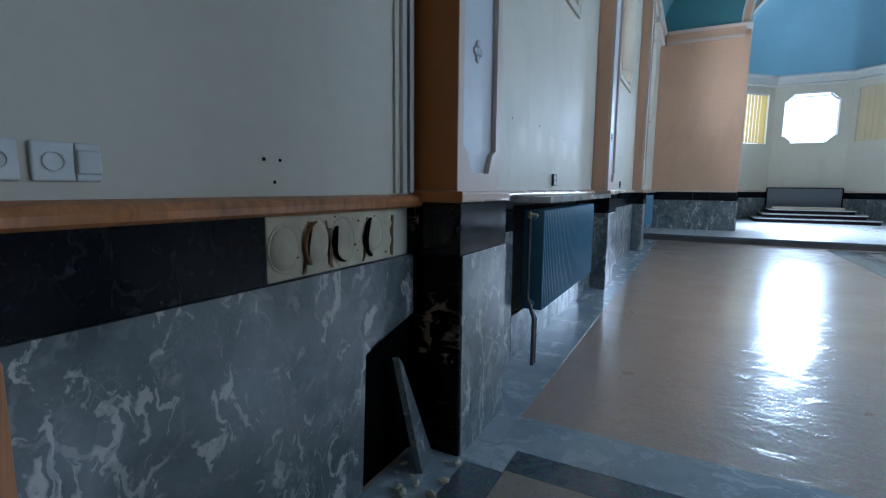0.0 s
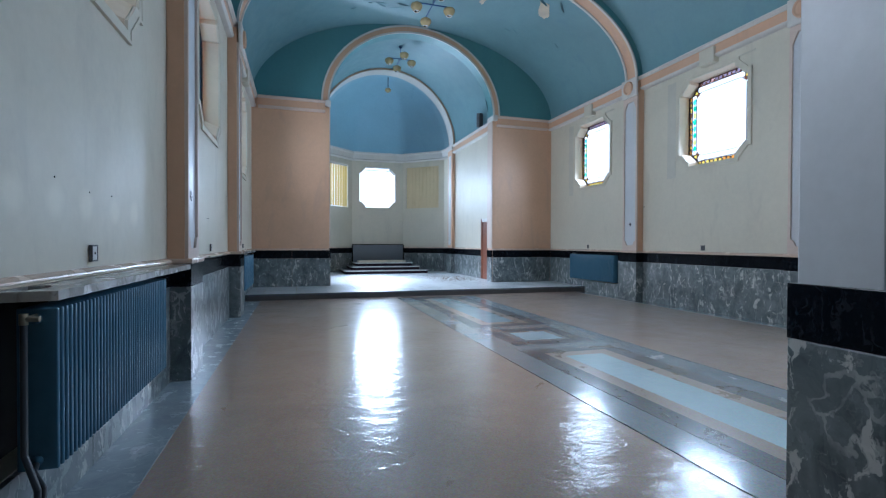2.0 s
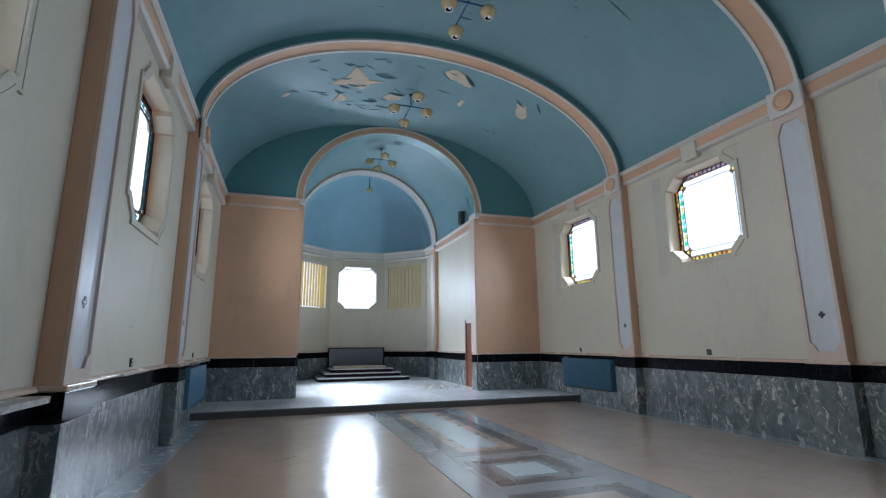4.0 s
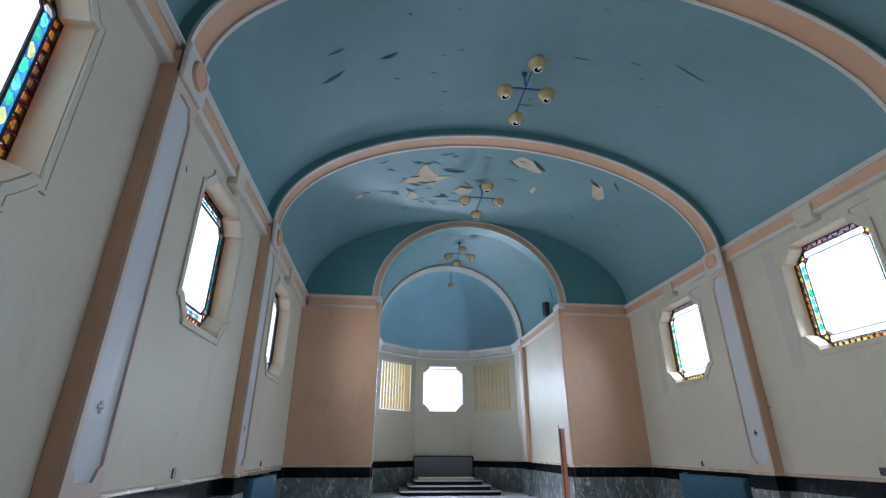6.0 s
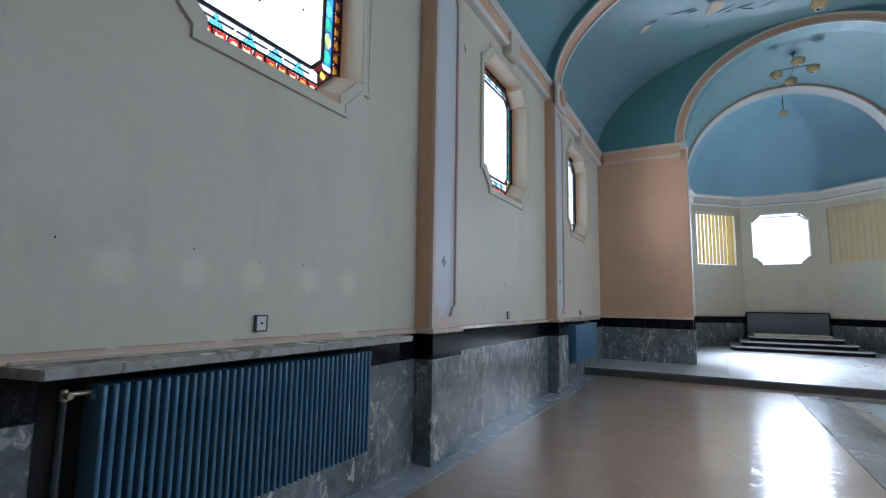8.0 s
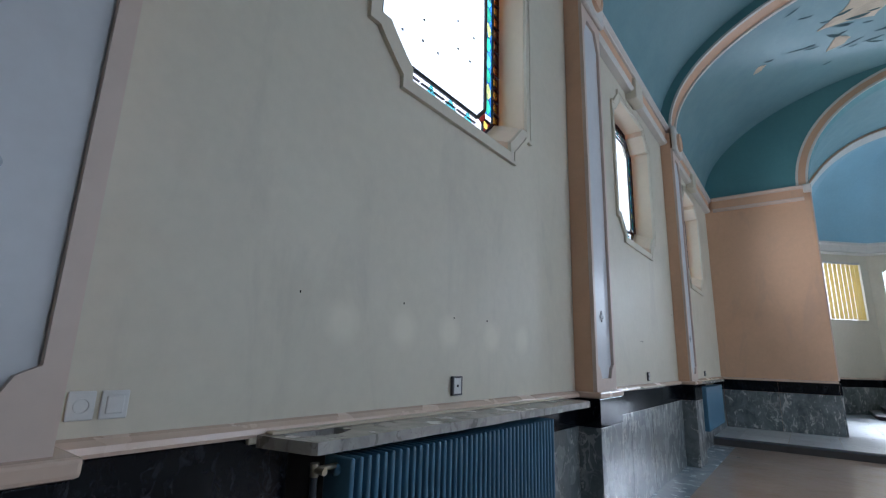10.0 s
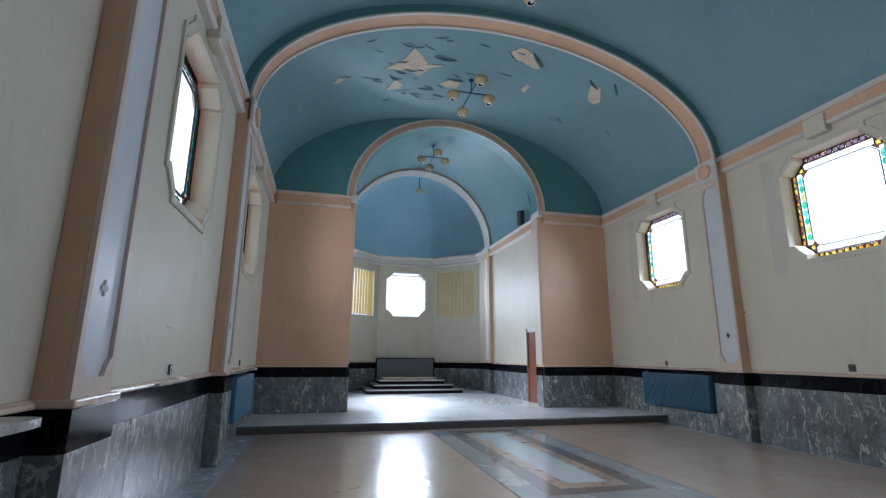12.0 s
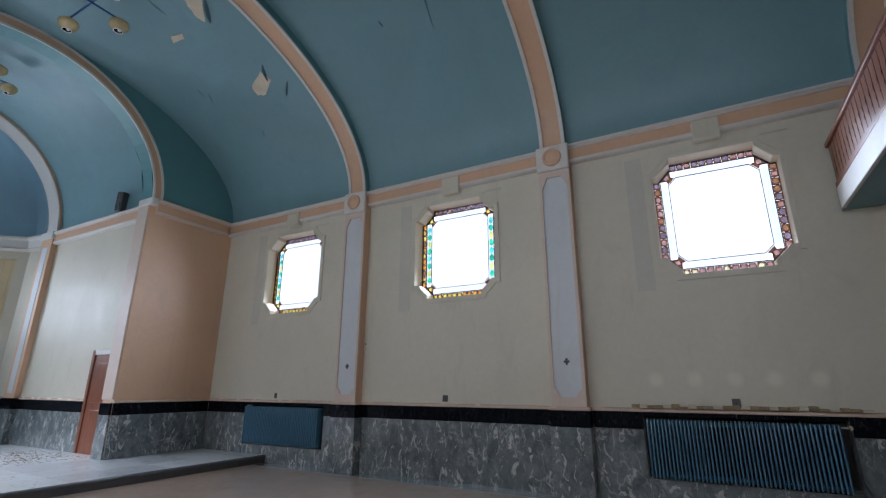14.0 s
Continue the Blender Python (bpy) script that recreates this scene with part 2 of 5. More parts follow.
REVEAL = painted("pale cream reveal paint", (0.68, 0.57, 0.43), 0.5, 0.08)
FRAME = painted("pale pink frame paint", (0.62, 0.50, 0.42), 0.48, 0.08, (0.52, 0.42, 0.35))
RETABLE = painted("smooth blue-grey slab", (0.155, 0.17, 0.195), 0.4, 0.05)
RISER_M = painted("worn grey riser", (0.085, 0.08, 0.078), 0.55, 0.25, (0.07, 0.06, 0.055), 0.5, 3.0)
RAD = plain("blue grey radiator enamel", (0.072, 0.175, 0.265), 0.28, 0.0, 0.12)
# dark plaster; on the niche backs the shade is in this colour
RAD_DARK = plain("near-black plaster", (0.035, 0.032, 0.03), 0.85)
PIPE = plain("old dark pipe paint", (0.045, 0.05, 0.058), 0.3)
METAL = plain("worn brass", (0.45, 0.40, 0.30), 0.35, 0.9)
LEAD = plain("window lead", (0.02, 0.02, 0.025), 0.5, 0.3)
PLASTIC = plain("ivory plastic", (0.62, 0.62, 0.60), 0.35)
PLASTIC_D = plain("dark grey plastic", (0.06, 0.06, 0.065), 0.5)
BROWN_WOOD = wood("red brown wood", (0.21, 0.075, 0.04))
RAIL_WOOD = wood("orange varnished wood", (0.46, 0.20, 0.075), 0.28)
BLUE_METAL = plain("blue enamel", (0.02, 0.07, 0.22), 0.3)
SHADE_M = plain("amber cream glass shade", (0.56, 0.43, 0.22), 0.25)
BULB_M = plain("white lamp rim", (0.8, 0.8, 0.8), 0.2)
# dead black, sheen off; behind the broken dado it paints shade
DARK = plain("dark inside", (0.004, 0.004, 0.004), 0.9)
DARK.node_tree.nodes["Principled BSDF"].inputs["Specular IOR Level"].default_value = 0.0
GLASS_CLEAR = stained("pale clear glass", (0.93, 0.95, 0.97), 0.03)
G_ORANGE = stained("amber glass", (0.75, 0.36, 0.05))
G_UMBER = stained("umber glass", (0.16, 0.07, 0.04))

# ---------------------------------------------------------------- mesh helpers


def link(name, bm, material, parent=None, label=""):
    me = bpy.data.meshes.new(name)
    bmesh.ops.recalc_face_normals(bm, faces=bm.faces)
    bm.to_mesh(me)
    bm.free()
    for mt in (material if isinstance(material, (list, tuple)) else [material]):
        me.materials.append(mt)
    ob = new(name, me)
    if parent:
        ob.parent = parent
    if label:
        ob["label"] = label
    return ob


def part(name, bm, material, parent, label=""):
    return link(name, bm, material, parent, label)


def smooth(ob, angle=40):
    for p in ob.data.polygons:
        p.use_smooth = True
    ob.data.set_sharp_from_angle(angle=radians(angle))
    return ob


def same_mesh(name, me, parent, m):
    ob = new(name, me)
    ob.parent = parent
    ob.matrix_local = m
    return ob


def empty(name, m=None):
    e = new(name)
    e.empty_display_size = 0.1
    if m is not None:
        e.matrix_world = m
    return e


def box(bm, x0, x1, y0, y1, z0, z1, bevel=0.0):
    r = bmesh.ops.create_cube(bm, size=1)
    vs = r["verts"]
    for v in vs:
        v.co = Vector(((x0 + x1) / 2 + v.co.x * (x1 - x0), (y0 + y1) / 2 + v.co.y * (y1 - y0), (z0 + z1) / 2 + v.co.z * (z1 - z0)))
    if bevel:
        es = list({e for v in vs for e in v.link_edges})
        bmesh.ops.bevel(bm, geom=es, offset=bevel, segments=2, affect="EDGES", profile=0.5)
    return bm


def boxed(x0, x1, y0, y1, z0, z1, bevel=0.0):
    return box(bmesh.new(), x0, x1, y0, y1, z0, z1, bevel)


def tube(bm, a, b, r0, r1=None, seg=10):
    a, b = Vector(a), Vector(b)
    q = (b - a).to_track_quat("Z", "Y").to_matrix().to_4x4()
    bmesh.ops.create_cone(bm, cap_ends=True, segments=seg, radius1=r0, radius2=r0 if r1 is None else r1, depth=(b - a).length,
                          matrix=Matrix.Translation((a + b) / 2) @ q)
    return bm


def lathe(bm, prof, seg=20, m=None):
    """Turn a profile of (radius, z) about z."""
    m = m or Matrix()
    rings = [[bm.verts.new(m @ Vector((r * math.cos(2 * math.pi * k / seg), r * math.sin(2 * math.pi * k / seg), z))) for k in range(seg)] for r, z in prof]
    for a, b in zip(rings, rings[1:]):
        for k in range(seg):
            bm.faces.new((a[k], a[(k + 1) % seg], b[(k + 1) % seg], b[k]))
    return bm


def prism(loops, at, depth, bm=None):
    """A slab with an outline and holes, in (u, v), laid by at(u, v, d) with d from 0 to depth."""
    bm = bm or bmesh.new()
    front = []
    edges = []
    for lp in loops:
        vs = [bm.verts.new(at(u, v, 0.0)) for u, v in lp]
        front.append(vs)
        edges += [bm.edges.new((vs[k], vs[(k + 1) % len(vs)])) for k in range(len(vs))]
    if len(loops) == 1:
        try:
            faces = [bm.faces.new(front[0])]
            faces = bmesh.ops.triangulate(bm, faces=faces)["faces"] if len(front[0]) > 4 else faces
        except ValueError:
            faces = []
    else:
        faces = [g for g in bmesh.ops.triangle_fill(bm, use_beauty=True, use_dissolve=False, edges=edges)["geom"] if isinstance(g, bmesh.types.BMFace)]
    index = {v: bm.verts.new(at(u, w, depth)) for vs, lp in zip(front, loops) for v, (u, w) in zip(vs, lp)}
    for f in list(faces):
        bm.faces.new([index[v] for v in reversed(f.verts)])
    for vs in front:
        for k in range(len(vs)):
            a, b = vs[k], vs[(k + 1) % len(vs)]
            bm.faces.new((a, b, index[b], index[a]))
    return bm


def swept(prof, path, bm=None, closed=False):
    """Sweep a closed profile of (out, up) along a path of (point, out vector, up vector)."""
    bm = bm or bmesh.new()
    rings = [[bm.verts.new(Vector(p) + Vector(o) * a + Vector(u) * b) for a, b in prof] for p, o, u in path]
    n = len(prof)
    pairs = list(zip(rings, rings[1:])) + ([(rings[-1], rings[0])] if closed else [])
    for r, s in pairs:
        for k in range(n):
            bm.faces.new((r[k], r[(k + 1) % n], s[(k + 1) % n], s[k]))
    if not closed:
        bm.faces.new(rings[0][::-1]); bm.faces.new(rings[-1])
    return bm


def arc(cx, cz, a, b, t0=180.0, t1=0.0, n=32):
    return [(cx + a * math.cos(radians(t0 + (t1 - t0) * k / n)), cz + b * math.sin(radians(t0 + (t1 - t0) * k / n))) for k in range(n + 1)]


def notched(hw, hh, c, grow=0.0):
    """Window outline with notched, hollowed corners, anticlockwise about the origin."""
    hw, hh = hw + grow, hh + grow
    corner = [(hw, hh - c), (hw - 0.28 * c, hh - c), (hw - 0.45 * c, hh - 0.80 * c), (hw - 0.80 * c, hh - 0.45 * c), (hw - c, hh - 0.28 * c), (hw - c, hh)]
    pts = list(corner)
    pts += [(-x, y) for x, y in reversed(corner)]
    pts += [(-x, -y) for x, y in corner]
    pts += [(x, -y) for x, y in reversed(corner)]
    return pts


def west(u, v, d):
    return Vector((XL - d, u, v))


def east(u, v, d):
    return Vector((XR + d, u, v))


def vault_z(x, inset=0.0):
    q = max(0.0, 1 - ((x - CX) / (VA - inset)) ** 2)
    return SPRING + (RISE - inset) * math.sqrt(q)
# ---------------------------------------------------------------- floor


def setting(ob, label, category, kind="structure"):
    return tagged(ob, label, category, "", kind)


floor = link("floor", boxed(XL - 0.5, XR + 0.5, YS - 0.5, STEP_Y + 0.02, -0.3, 0.0), FLOOR_M)
setting(floor, "worn shiny rosy terrazzo floor of the empty nave", "floor")


def inlay(name, x0, x1, y0, y1, top, material):
    return part(name, boxed(x0, x1, y0, y1, -0.05, top, 0.0), material, floor)


for y0, y1 in ((-1.6, 6.75), (8.55, STEP_Y - 0.35)):
    inlay("white_strip", CX - 0.27, CX + 0.27, y0 + 0.42, y1 - 0.42, 0.004, FLOOR_WHITE)
    for s in (-1, 1):
        a, b = sorted((CX + s * 0.27, CX + s * 0.46))
        inlay("tan_strip", a, b, y0 + 0.22, y1 - 0.22, 0.0035, FLOOR_TAN)
        a, b = sorted((CX + s * 0.46, CX + s * 0.70))
        inlay("dark_strip", a, b, y0, y1, 0.004, FLOOR_DARK)
    for a, b in ((y0, y0 + 0.22), (y1 - 0.22, y1)):
        inlay("dark_strip", CX - 0.46, CX + 0.46, a, b, 0.004, FLOOR_DARK)
    for a, b in ((y0 + 0.22, y0 + 0.42), (y1 - 0.42, y1 - 0.22)):
        inlay("tan_strip", CX - 0.27, CX + 0.27, a, b, 0.004, FLOOR_TAN)
for s in (-1, 1):
    a, b = sorted((CX + s * 0.704, CX + s * 1.05))
    inlay("grey_border", a, b, -1.6, STEP_Y - 0.3, 0.003, FLOOR_GREY)
    a, b = sorted((CX + s * 1.05, CX + s * 1.062))
    inlay("joint_strip", a, b, -1.6, STEP_Y - 0.3, 0.005, FLOOR_DARK)
inlay("grey_border", CX - 0.7, CX + 0.7, 6.754, 8.546, 0.003, FLOOR_GREY)


def ring(bm, r0, r1, cx, cy, z0, z1):
    o = [(cx - r1, cy - r1 * 0.95), (cx + r1, cy - r1 * 0.95), (cx + r1, cy + r1 * 0.95), (cx - r1, cy + r1 * 0.95)]
    i = [(cx - r0, cy - r0 * 0.95), (cx + r0, cy - r0 * 0.95), (cx + r0, cy + r0 * 0.95), (cx - r0, cy + r0 * 0.95)]
    return prism([o, i], lambda u, v, d: Vector((u, v, z0 + d)), z1 - z0, bm)


inlay("grey_border", XL + 0.03, -0.6, 2.34, STEP_Y - 0.1, 0.003, FLOOR_VEINED)
inlay("grey_border", XR - 0.4, XR - 0.03, 2.34, STEP_Y - 0.1, 0.003, FLOOR_GREY)
inlay("dark_strip", -0.69, -0.5, YS, 2.125, 0.004, FLOOR_DARK)
inlay("grey_border", XL + 0.03, -0.694, YS, 2.336, 0.003, FLOOR_VEINED)
inlay("grey_border", -0.69, -0.504, 2.13, 2.336, 0.003, FLOOR_VEINED)
inlay("grey_border", -0.598, 2.575, 2.334, 2.68, 0.003, FLOOR_VEINED)
inlay("dark_strip", -0.5, CX - 1.08, 2.15, 2.33, 0.0045, FLOOR_DARK)
inlay("pale_border", -0.496, CX - 1.1, 1.82, 2.155, 0.0035, FLOOR_TAN)
part("dark_square", ring(bmesh.new(), 0.42, 0.62, CX, 7.65, -0.05, 0.006), FLOOR_DARK, floor)
part("white_square", boxed(CX - 0.30, CX + 0.30, 7.37, 7.93, -0.05, 0.006), FLOOR_WHITE, floor)

chancel_floor = link("chancel_floor", boxed(XL - 0.5, XR + 0.5, STEP_Y + 0.03, YB + 1.0, -0.3, STEP_H - 0.006), MORTAR)
setting(chancel_floor, "dusty pale marble chancel floor one step above the nave", "floor")
# dark colour on the nosing draws the shadow line under its edge
nosing = link("step_nosing", boxed(XL, XR, STEP_Y - 0.03, STEP_Y + 0.05, STEP_H - 0.035, STEP_H + 0.002, 0.008), FLOOR_DARK)
setting(nosing, "worn nosing along the chancel step, darkened for its shadow line", "step")
riser = link("step_riser", boxed(XL, XR, STEP_Y - 0.005, STEP_Y + 0.026, -0.1, STEP_H - 0.037), RISER_M)
setting(riser, "worn grey riser of the chancel step", "step")

# ---------------------------------------------------------------- walls of the nave
PTOP = 8.9


def win_loop(c, z, hh):
    return [(c + u, z + v) for u, v in notched(WIN_HW, hh, 0.28)][::-1]


outline = [(YS - 0.5, -0.3), (YN + 0.55, -0.3), (YN + 0.55, SPRING + 0.3), (YS - 0.5, SPRING + 0.3)]
NICHES_W = ((3.49, 5.62), (12.2, 14.35))
NICHES_E = ((3.55, 5.9), (11.98, 14.3))


def niche_loop(a, b):
    return [(a, 0.34), (a, 1.16), (b, 1.16), (b, 0.34)]


wall_west = link("wall_west", prism([outline] + [win_loop(c, *WIN_W) for c in BAY] + [niche_loop(*n) for n in NICHES_W], west, WALL_T), CREAM)
wall_east = link("wall_east", prism([outline] + [win_loop(c, *WIN_E) for c in BAY_E] + [niche_loop(*n) for n in NICHES_E], east, WALL_T), CREAM)
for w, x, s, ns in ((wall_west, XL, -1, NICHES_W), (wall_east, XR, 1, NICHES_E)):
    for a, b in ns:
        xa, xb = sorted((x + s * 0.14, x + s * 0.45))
        # back coloured near black to stand for the niche's shade
        part("niche_back", boxed(xa, xb, a - 0.02, b + 0.02, 0.32, 1.18), RAD_DARK, w, "plaster at the back of a radiator niche, darkened for shade")
setting(wall_west, "cream painted nave wall with grey marble dado", "wall")
setting(wall_east, "cream painted nave wall with grey marble dado", "wall")

# chancel arch wall: peach below the cornice, blue lunette above
lun_o = arc(CX, SPRING, VA + 0.1, RISE + 0.15, 180, 0, 48)
arch_in = arc(CX, SPRING + 0.04, ARCH_A, ARCH_B, 180, 0, 40)
north_at = lambda u, v, d: Vector((u, YN + d, v))
for s, nm in ((-1, "wall_north_1"), (1, "wall_north_2")):
    a, b = sorted((CX + s * ARCH_A, CX + s * (VA + 0.01)))
    w = link(nm, prism([[(a, -0.2), (b, -0.2), (b, SPRING + 0.035), (a, SPRING + 0.035)]], north_at, 0.4), PEACH)
    setting(w, "peach painted chancel arch wall above a marble dado", "wall")
lunette = link("wall_north_3", prism([[(CX - VA - 0.1, SPRING + 0.04)] + lun_o[1:-1] + [(CX + VA + 0.1, SPRING + 0.04)] + arch_in[::-1]], north_at, 0.4), TEAL)
setting(lunette, "teal painted lunette over the chancel arch", "wall")

# arch trim and jambs
YT = YN - 0.03
for off0, off1, z, mt, nm in ((0.0, 0.05, 0.035, WHITE, "arch_bead"), (0.05, 0.19, 0.015, PEACH, "arch_band"), (0.19, 0.24, 0.03, WHITE, "arch_bead")):
    o = arc(CX, SPRING + 0.04, ARCH_A + off1, ARCH_B + off1, 180, 0, 48)
    i = arc(CX, SPRING + 0.04, ARCH_A + off0, ARCH_B + off0, 180, 0, 48)
    t = link(nm, prism([o + i[::-1]], lambda u, v, d, z=z: Vector((u, YN - z + d, v)), z - 0.001), mt)
    setting(t, "plaster moulding round the chancel arch", "moulding")
for s in (-1, 1):
    x = CX + s * ARCH_A
    a, b = sorted((x - s * 0.03, x + s * 0.001))
    t = link("jamb", boxed(a, b, YN + 0.012, YN + 0.42, DADO + 0.03, SPRING + 0.03, 0.012), FRAME)
    setting(t, "pale painted jamb strip of the chancel arch", "jamb")
    t = link("arch_cap", boxed(min(a, x + s * 0.12) - 0.01, max(b, x + s * 0.12) + 0.01, YN - 0.12, YN + 0.44, SPRING - 0.14, SPRING + 0.05, 0.03), WHITE)
    setting(t, "moulded plaster cap at the arch springing", "moulding")

# south wall, assumed out of view to close the room, and gallery
south = link("wall_south", boxed(XL - 0.5, XR + 0.5, YS - 0.4, YS, -0.2, PTOP), CREAM)
setting(south, "plain cream wall added to close the unseen south end", "wall")

# vault of the nave
bm = bmesh.new()
NV = 64
inner = arc(CX, SPRING, VA, RISE, 180, 0, NV)
outer = arc(CX, SPRING, VA + 0.2, RISE + 0.2, 180, 0, NV)
ys = [YS - 0.4 + (YN + 0.4 - YS) * k / 24 for k in range(25)]
gi = [[bm.verts.new((x, y, z)) for x, z in inner] for y in ys]
go = [[bm.verts.new((x, y, z)) for x, z in outer] for y in ys]
for g in (gi, go):
    for r, q in zip(g, g[1:]):
        for k in range(NV):
            bm.faces.new((r[k], r[k + 1], q[k + 1], q[k]))
ceiling = smooth(link("ceiling", bm, BLUE))
setting(ceiling, "peeling blue painted barrel vault of the nave", "ceiling")

# ribs with beads
def rib_y(x, k):
    """The ribs run slightly aslant from pilaster to pilaster."""
    return PIL[k] + (PIL_E[k] - PIL[k]) * (x - XL) / (XR - XL)


def slanted(bm, k):
    for v in bm.verts:
        v.co.y += rib_y(v.co.x, k)
    return bm


for c in range(3):
    rib = None
    for mt, nm in ((PEACH, "rib"), (WHITE, "bead")):
        if nm == "rib":
            o = arc(CX, SPRING, VA + 0.02, RISE + 0.02, 180, 0, NV)
            i = arc(CX, SPRING, VA - PROUD + 0.04, RISE - 0.17, 180, 0, NV)
            rib = smooth(link("vault_rib", slanted(prism([o + i[::-1]], lambda u, v, dd: Vector((u, dd - 0.18, v)), 0.36), c), mt))
            setting(rib, "peach plaster rib with white edges across the vault", "rib")
        else:
            for s in (-1, 1):
                o = arc(CX, SPRING, VA - PROUD + 0.045, RISE - 0.165, 180, 0, NV)
                i = arc(CX, SPRING, VA - PROUD + 0.005, RISE - 0.205, 180, 0, NV)
                smooth(part("bead", slanted(prism([o + i[::-1]], lambda u, v, dd, s=s: Vector((u, s * 0.195 - 0.03 + dd, v)), 0.06), c), WHITE, rib, "off-white edge bead"))
                o2 = arc(CX, SPRING, VA + 0.02, RISE + 0.02, 180, 0, NV)
                i2 = arc(CX, SPRING, VA - PROUD + 0.048, RISE - 0.162, 180, 0, NV)
                smooth(part("cove", slanted(prism([o2 + i2[::-1]], lambda u, v, dd, s=s: Vector((u, s * 0.195 - 0.022 + dd, v)), 0.044), c), TEAL, rib, "teal painted side of the rib"))

# cornice along the side walls and the arch wall
PROFILE_TOP = [(0, 0.075), (0.17, 0.075), (0.17, 0.045), (0.13, 0.02), (0.13, 0.0), (0, 0.0)]
PROFILE_MID = [(0, 0.0), (0.10, 0.0), (0.10, -0.20), (0, -0.20)]
PROFILE_LOW = [(0, -0.20), (0.125, -0.20), (0.125, -0.22), (0.09, -0.25), (0, -0.26)]
CZ = SPRING - 0.06
runs = []
for x, o in ((XL, (1, 0, 0)), (XR, (-1, 0, 0))):
    runs.append(("cornice", [((x, YS, CZ), o, (0, 0, 1)), ((x, YN, CZ), o, (0, 0, 1))]))
for a, b in ((XL + 0.19, CX - ARCH_A - 0.12), (CX + ARCH_A + 0.12, XR - 0.19)):
    runs.append(("cornice", [((a, YN, CZ), (0, -1, 0), (0, 0, 1)), ((b, YN, CZ), (0, -1, 0), (0, 0, 1))]))
for k, (nm, path) in enumerate(runs):
    base = link(nm, swept(PROFILE_MID, path), PEACH)
    setting(base, "moulded plaster cornice, peach with white edges", "cornice")
    lip = WHITE if k < 2 else FRAME
    part("top_moulding", swept(PROFILE_TOP, path), lip, base)
    part("lower_moulding", swept(PROFILE_LOW, path), lip, base)

# ---------------------------------------------------------------- pilasters


def panel_loop(h0, h1, hw, c, ct=0.2):
    return [(-hw, h0 + c), (-hw + c * 0.4, h0 + c * 0.8), (-hw + c * 0.8, h0), (hw - c * 0.8, h0), (hw - c * 0.4, h0 + c * 0.8), (hw, h0 + c),
            (hw, h1 - ct), (hw - c * 0.8, h1), (-hw + c * 0.8, h1), (-hw, h1 - ct)]


def quatrefoil(parent, x, y, z, s):
    bm = bmesh.new()
    for dy, dz in ((0.028, 0), (-0.028, 0), (0, 0.034), (0, -0.034), (0, 0)):
        bmesh.ops.create_icosphere(bm, subdivisions=2, radius=0.021, matrix=Matrix.Translation((x, y + dy, z + dz)) @ Matrix.Diagonal((0.4, 1, 1, 1)))
    return part("bracket", bm, ORNAMENT if s > 0 else PLASTIC_D, parent, "small four-lobed metal ornament")


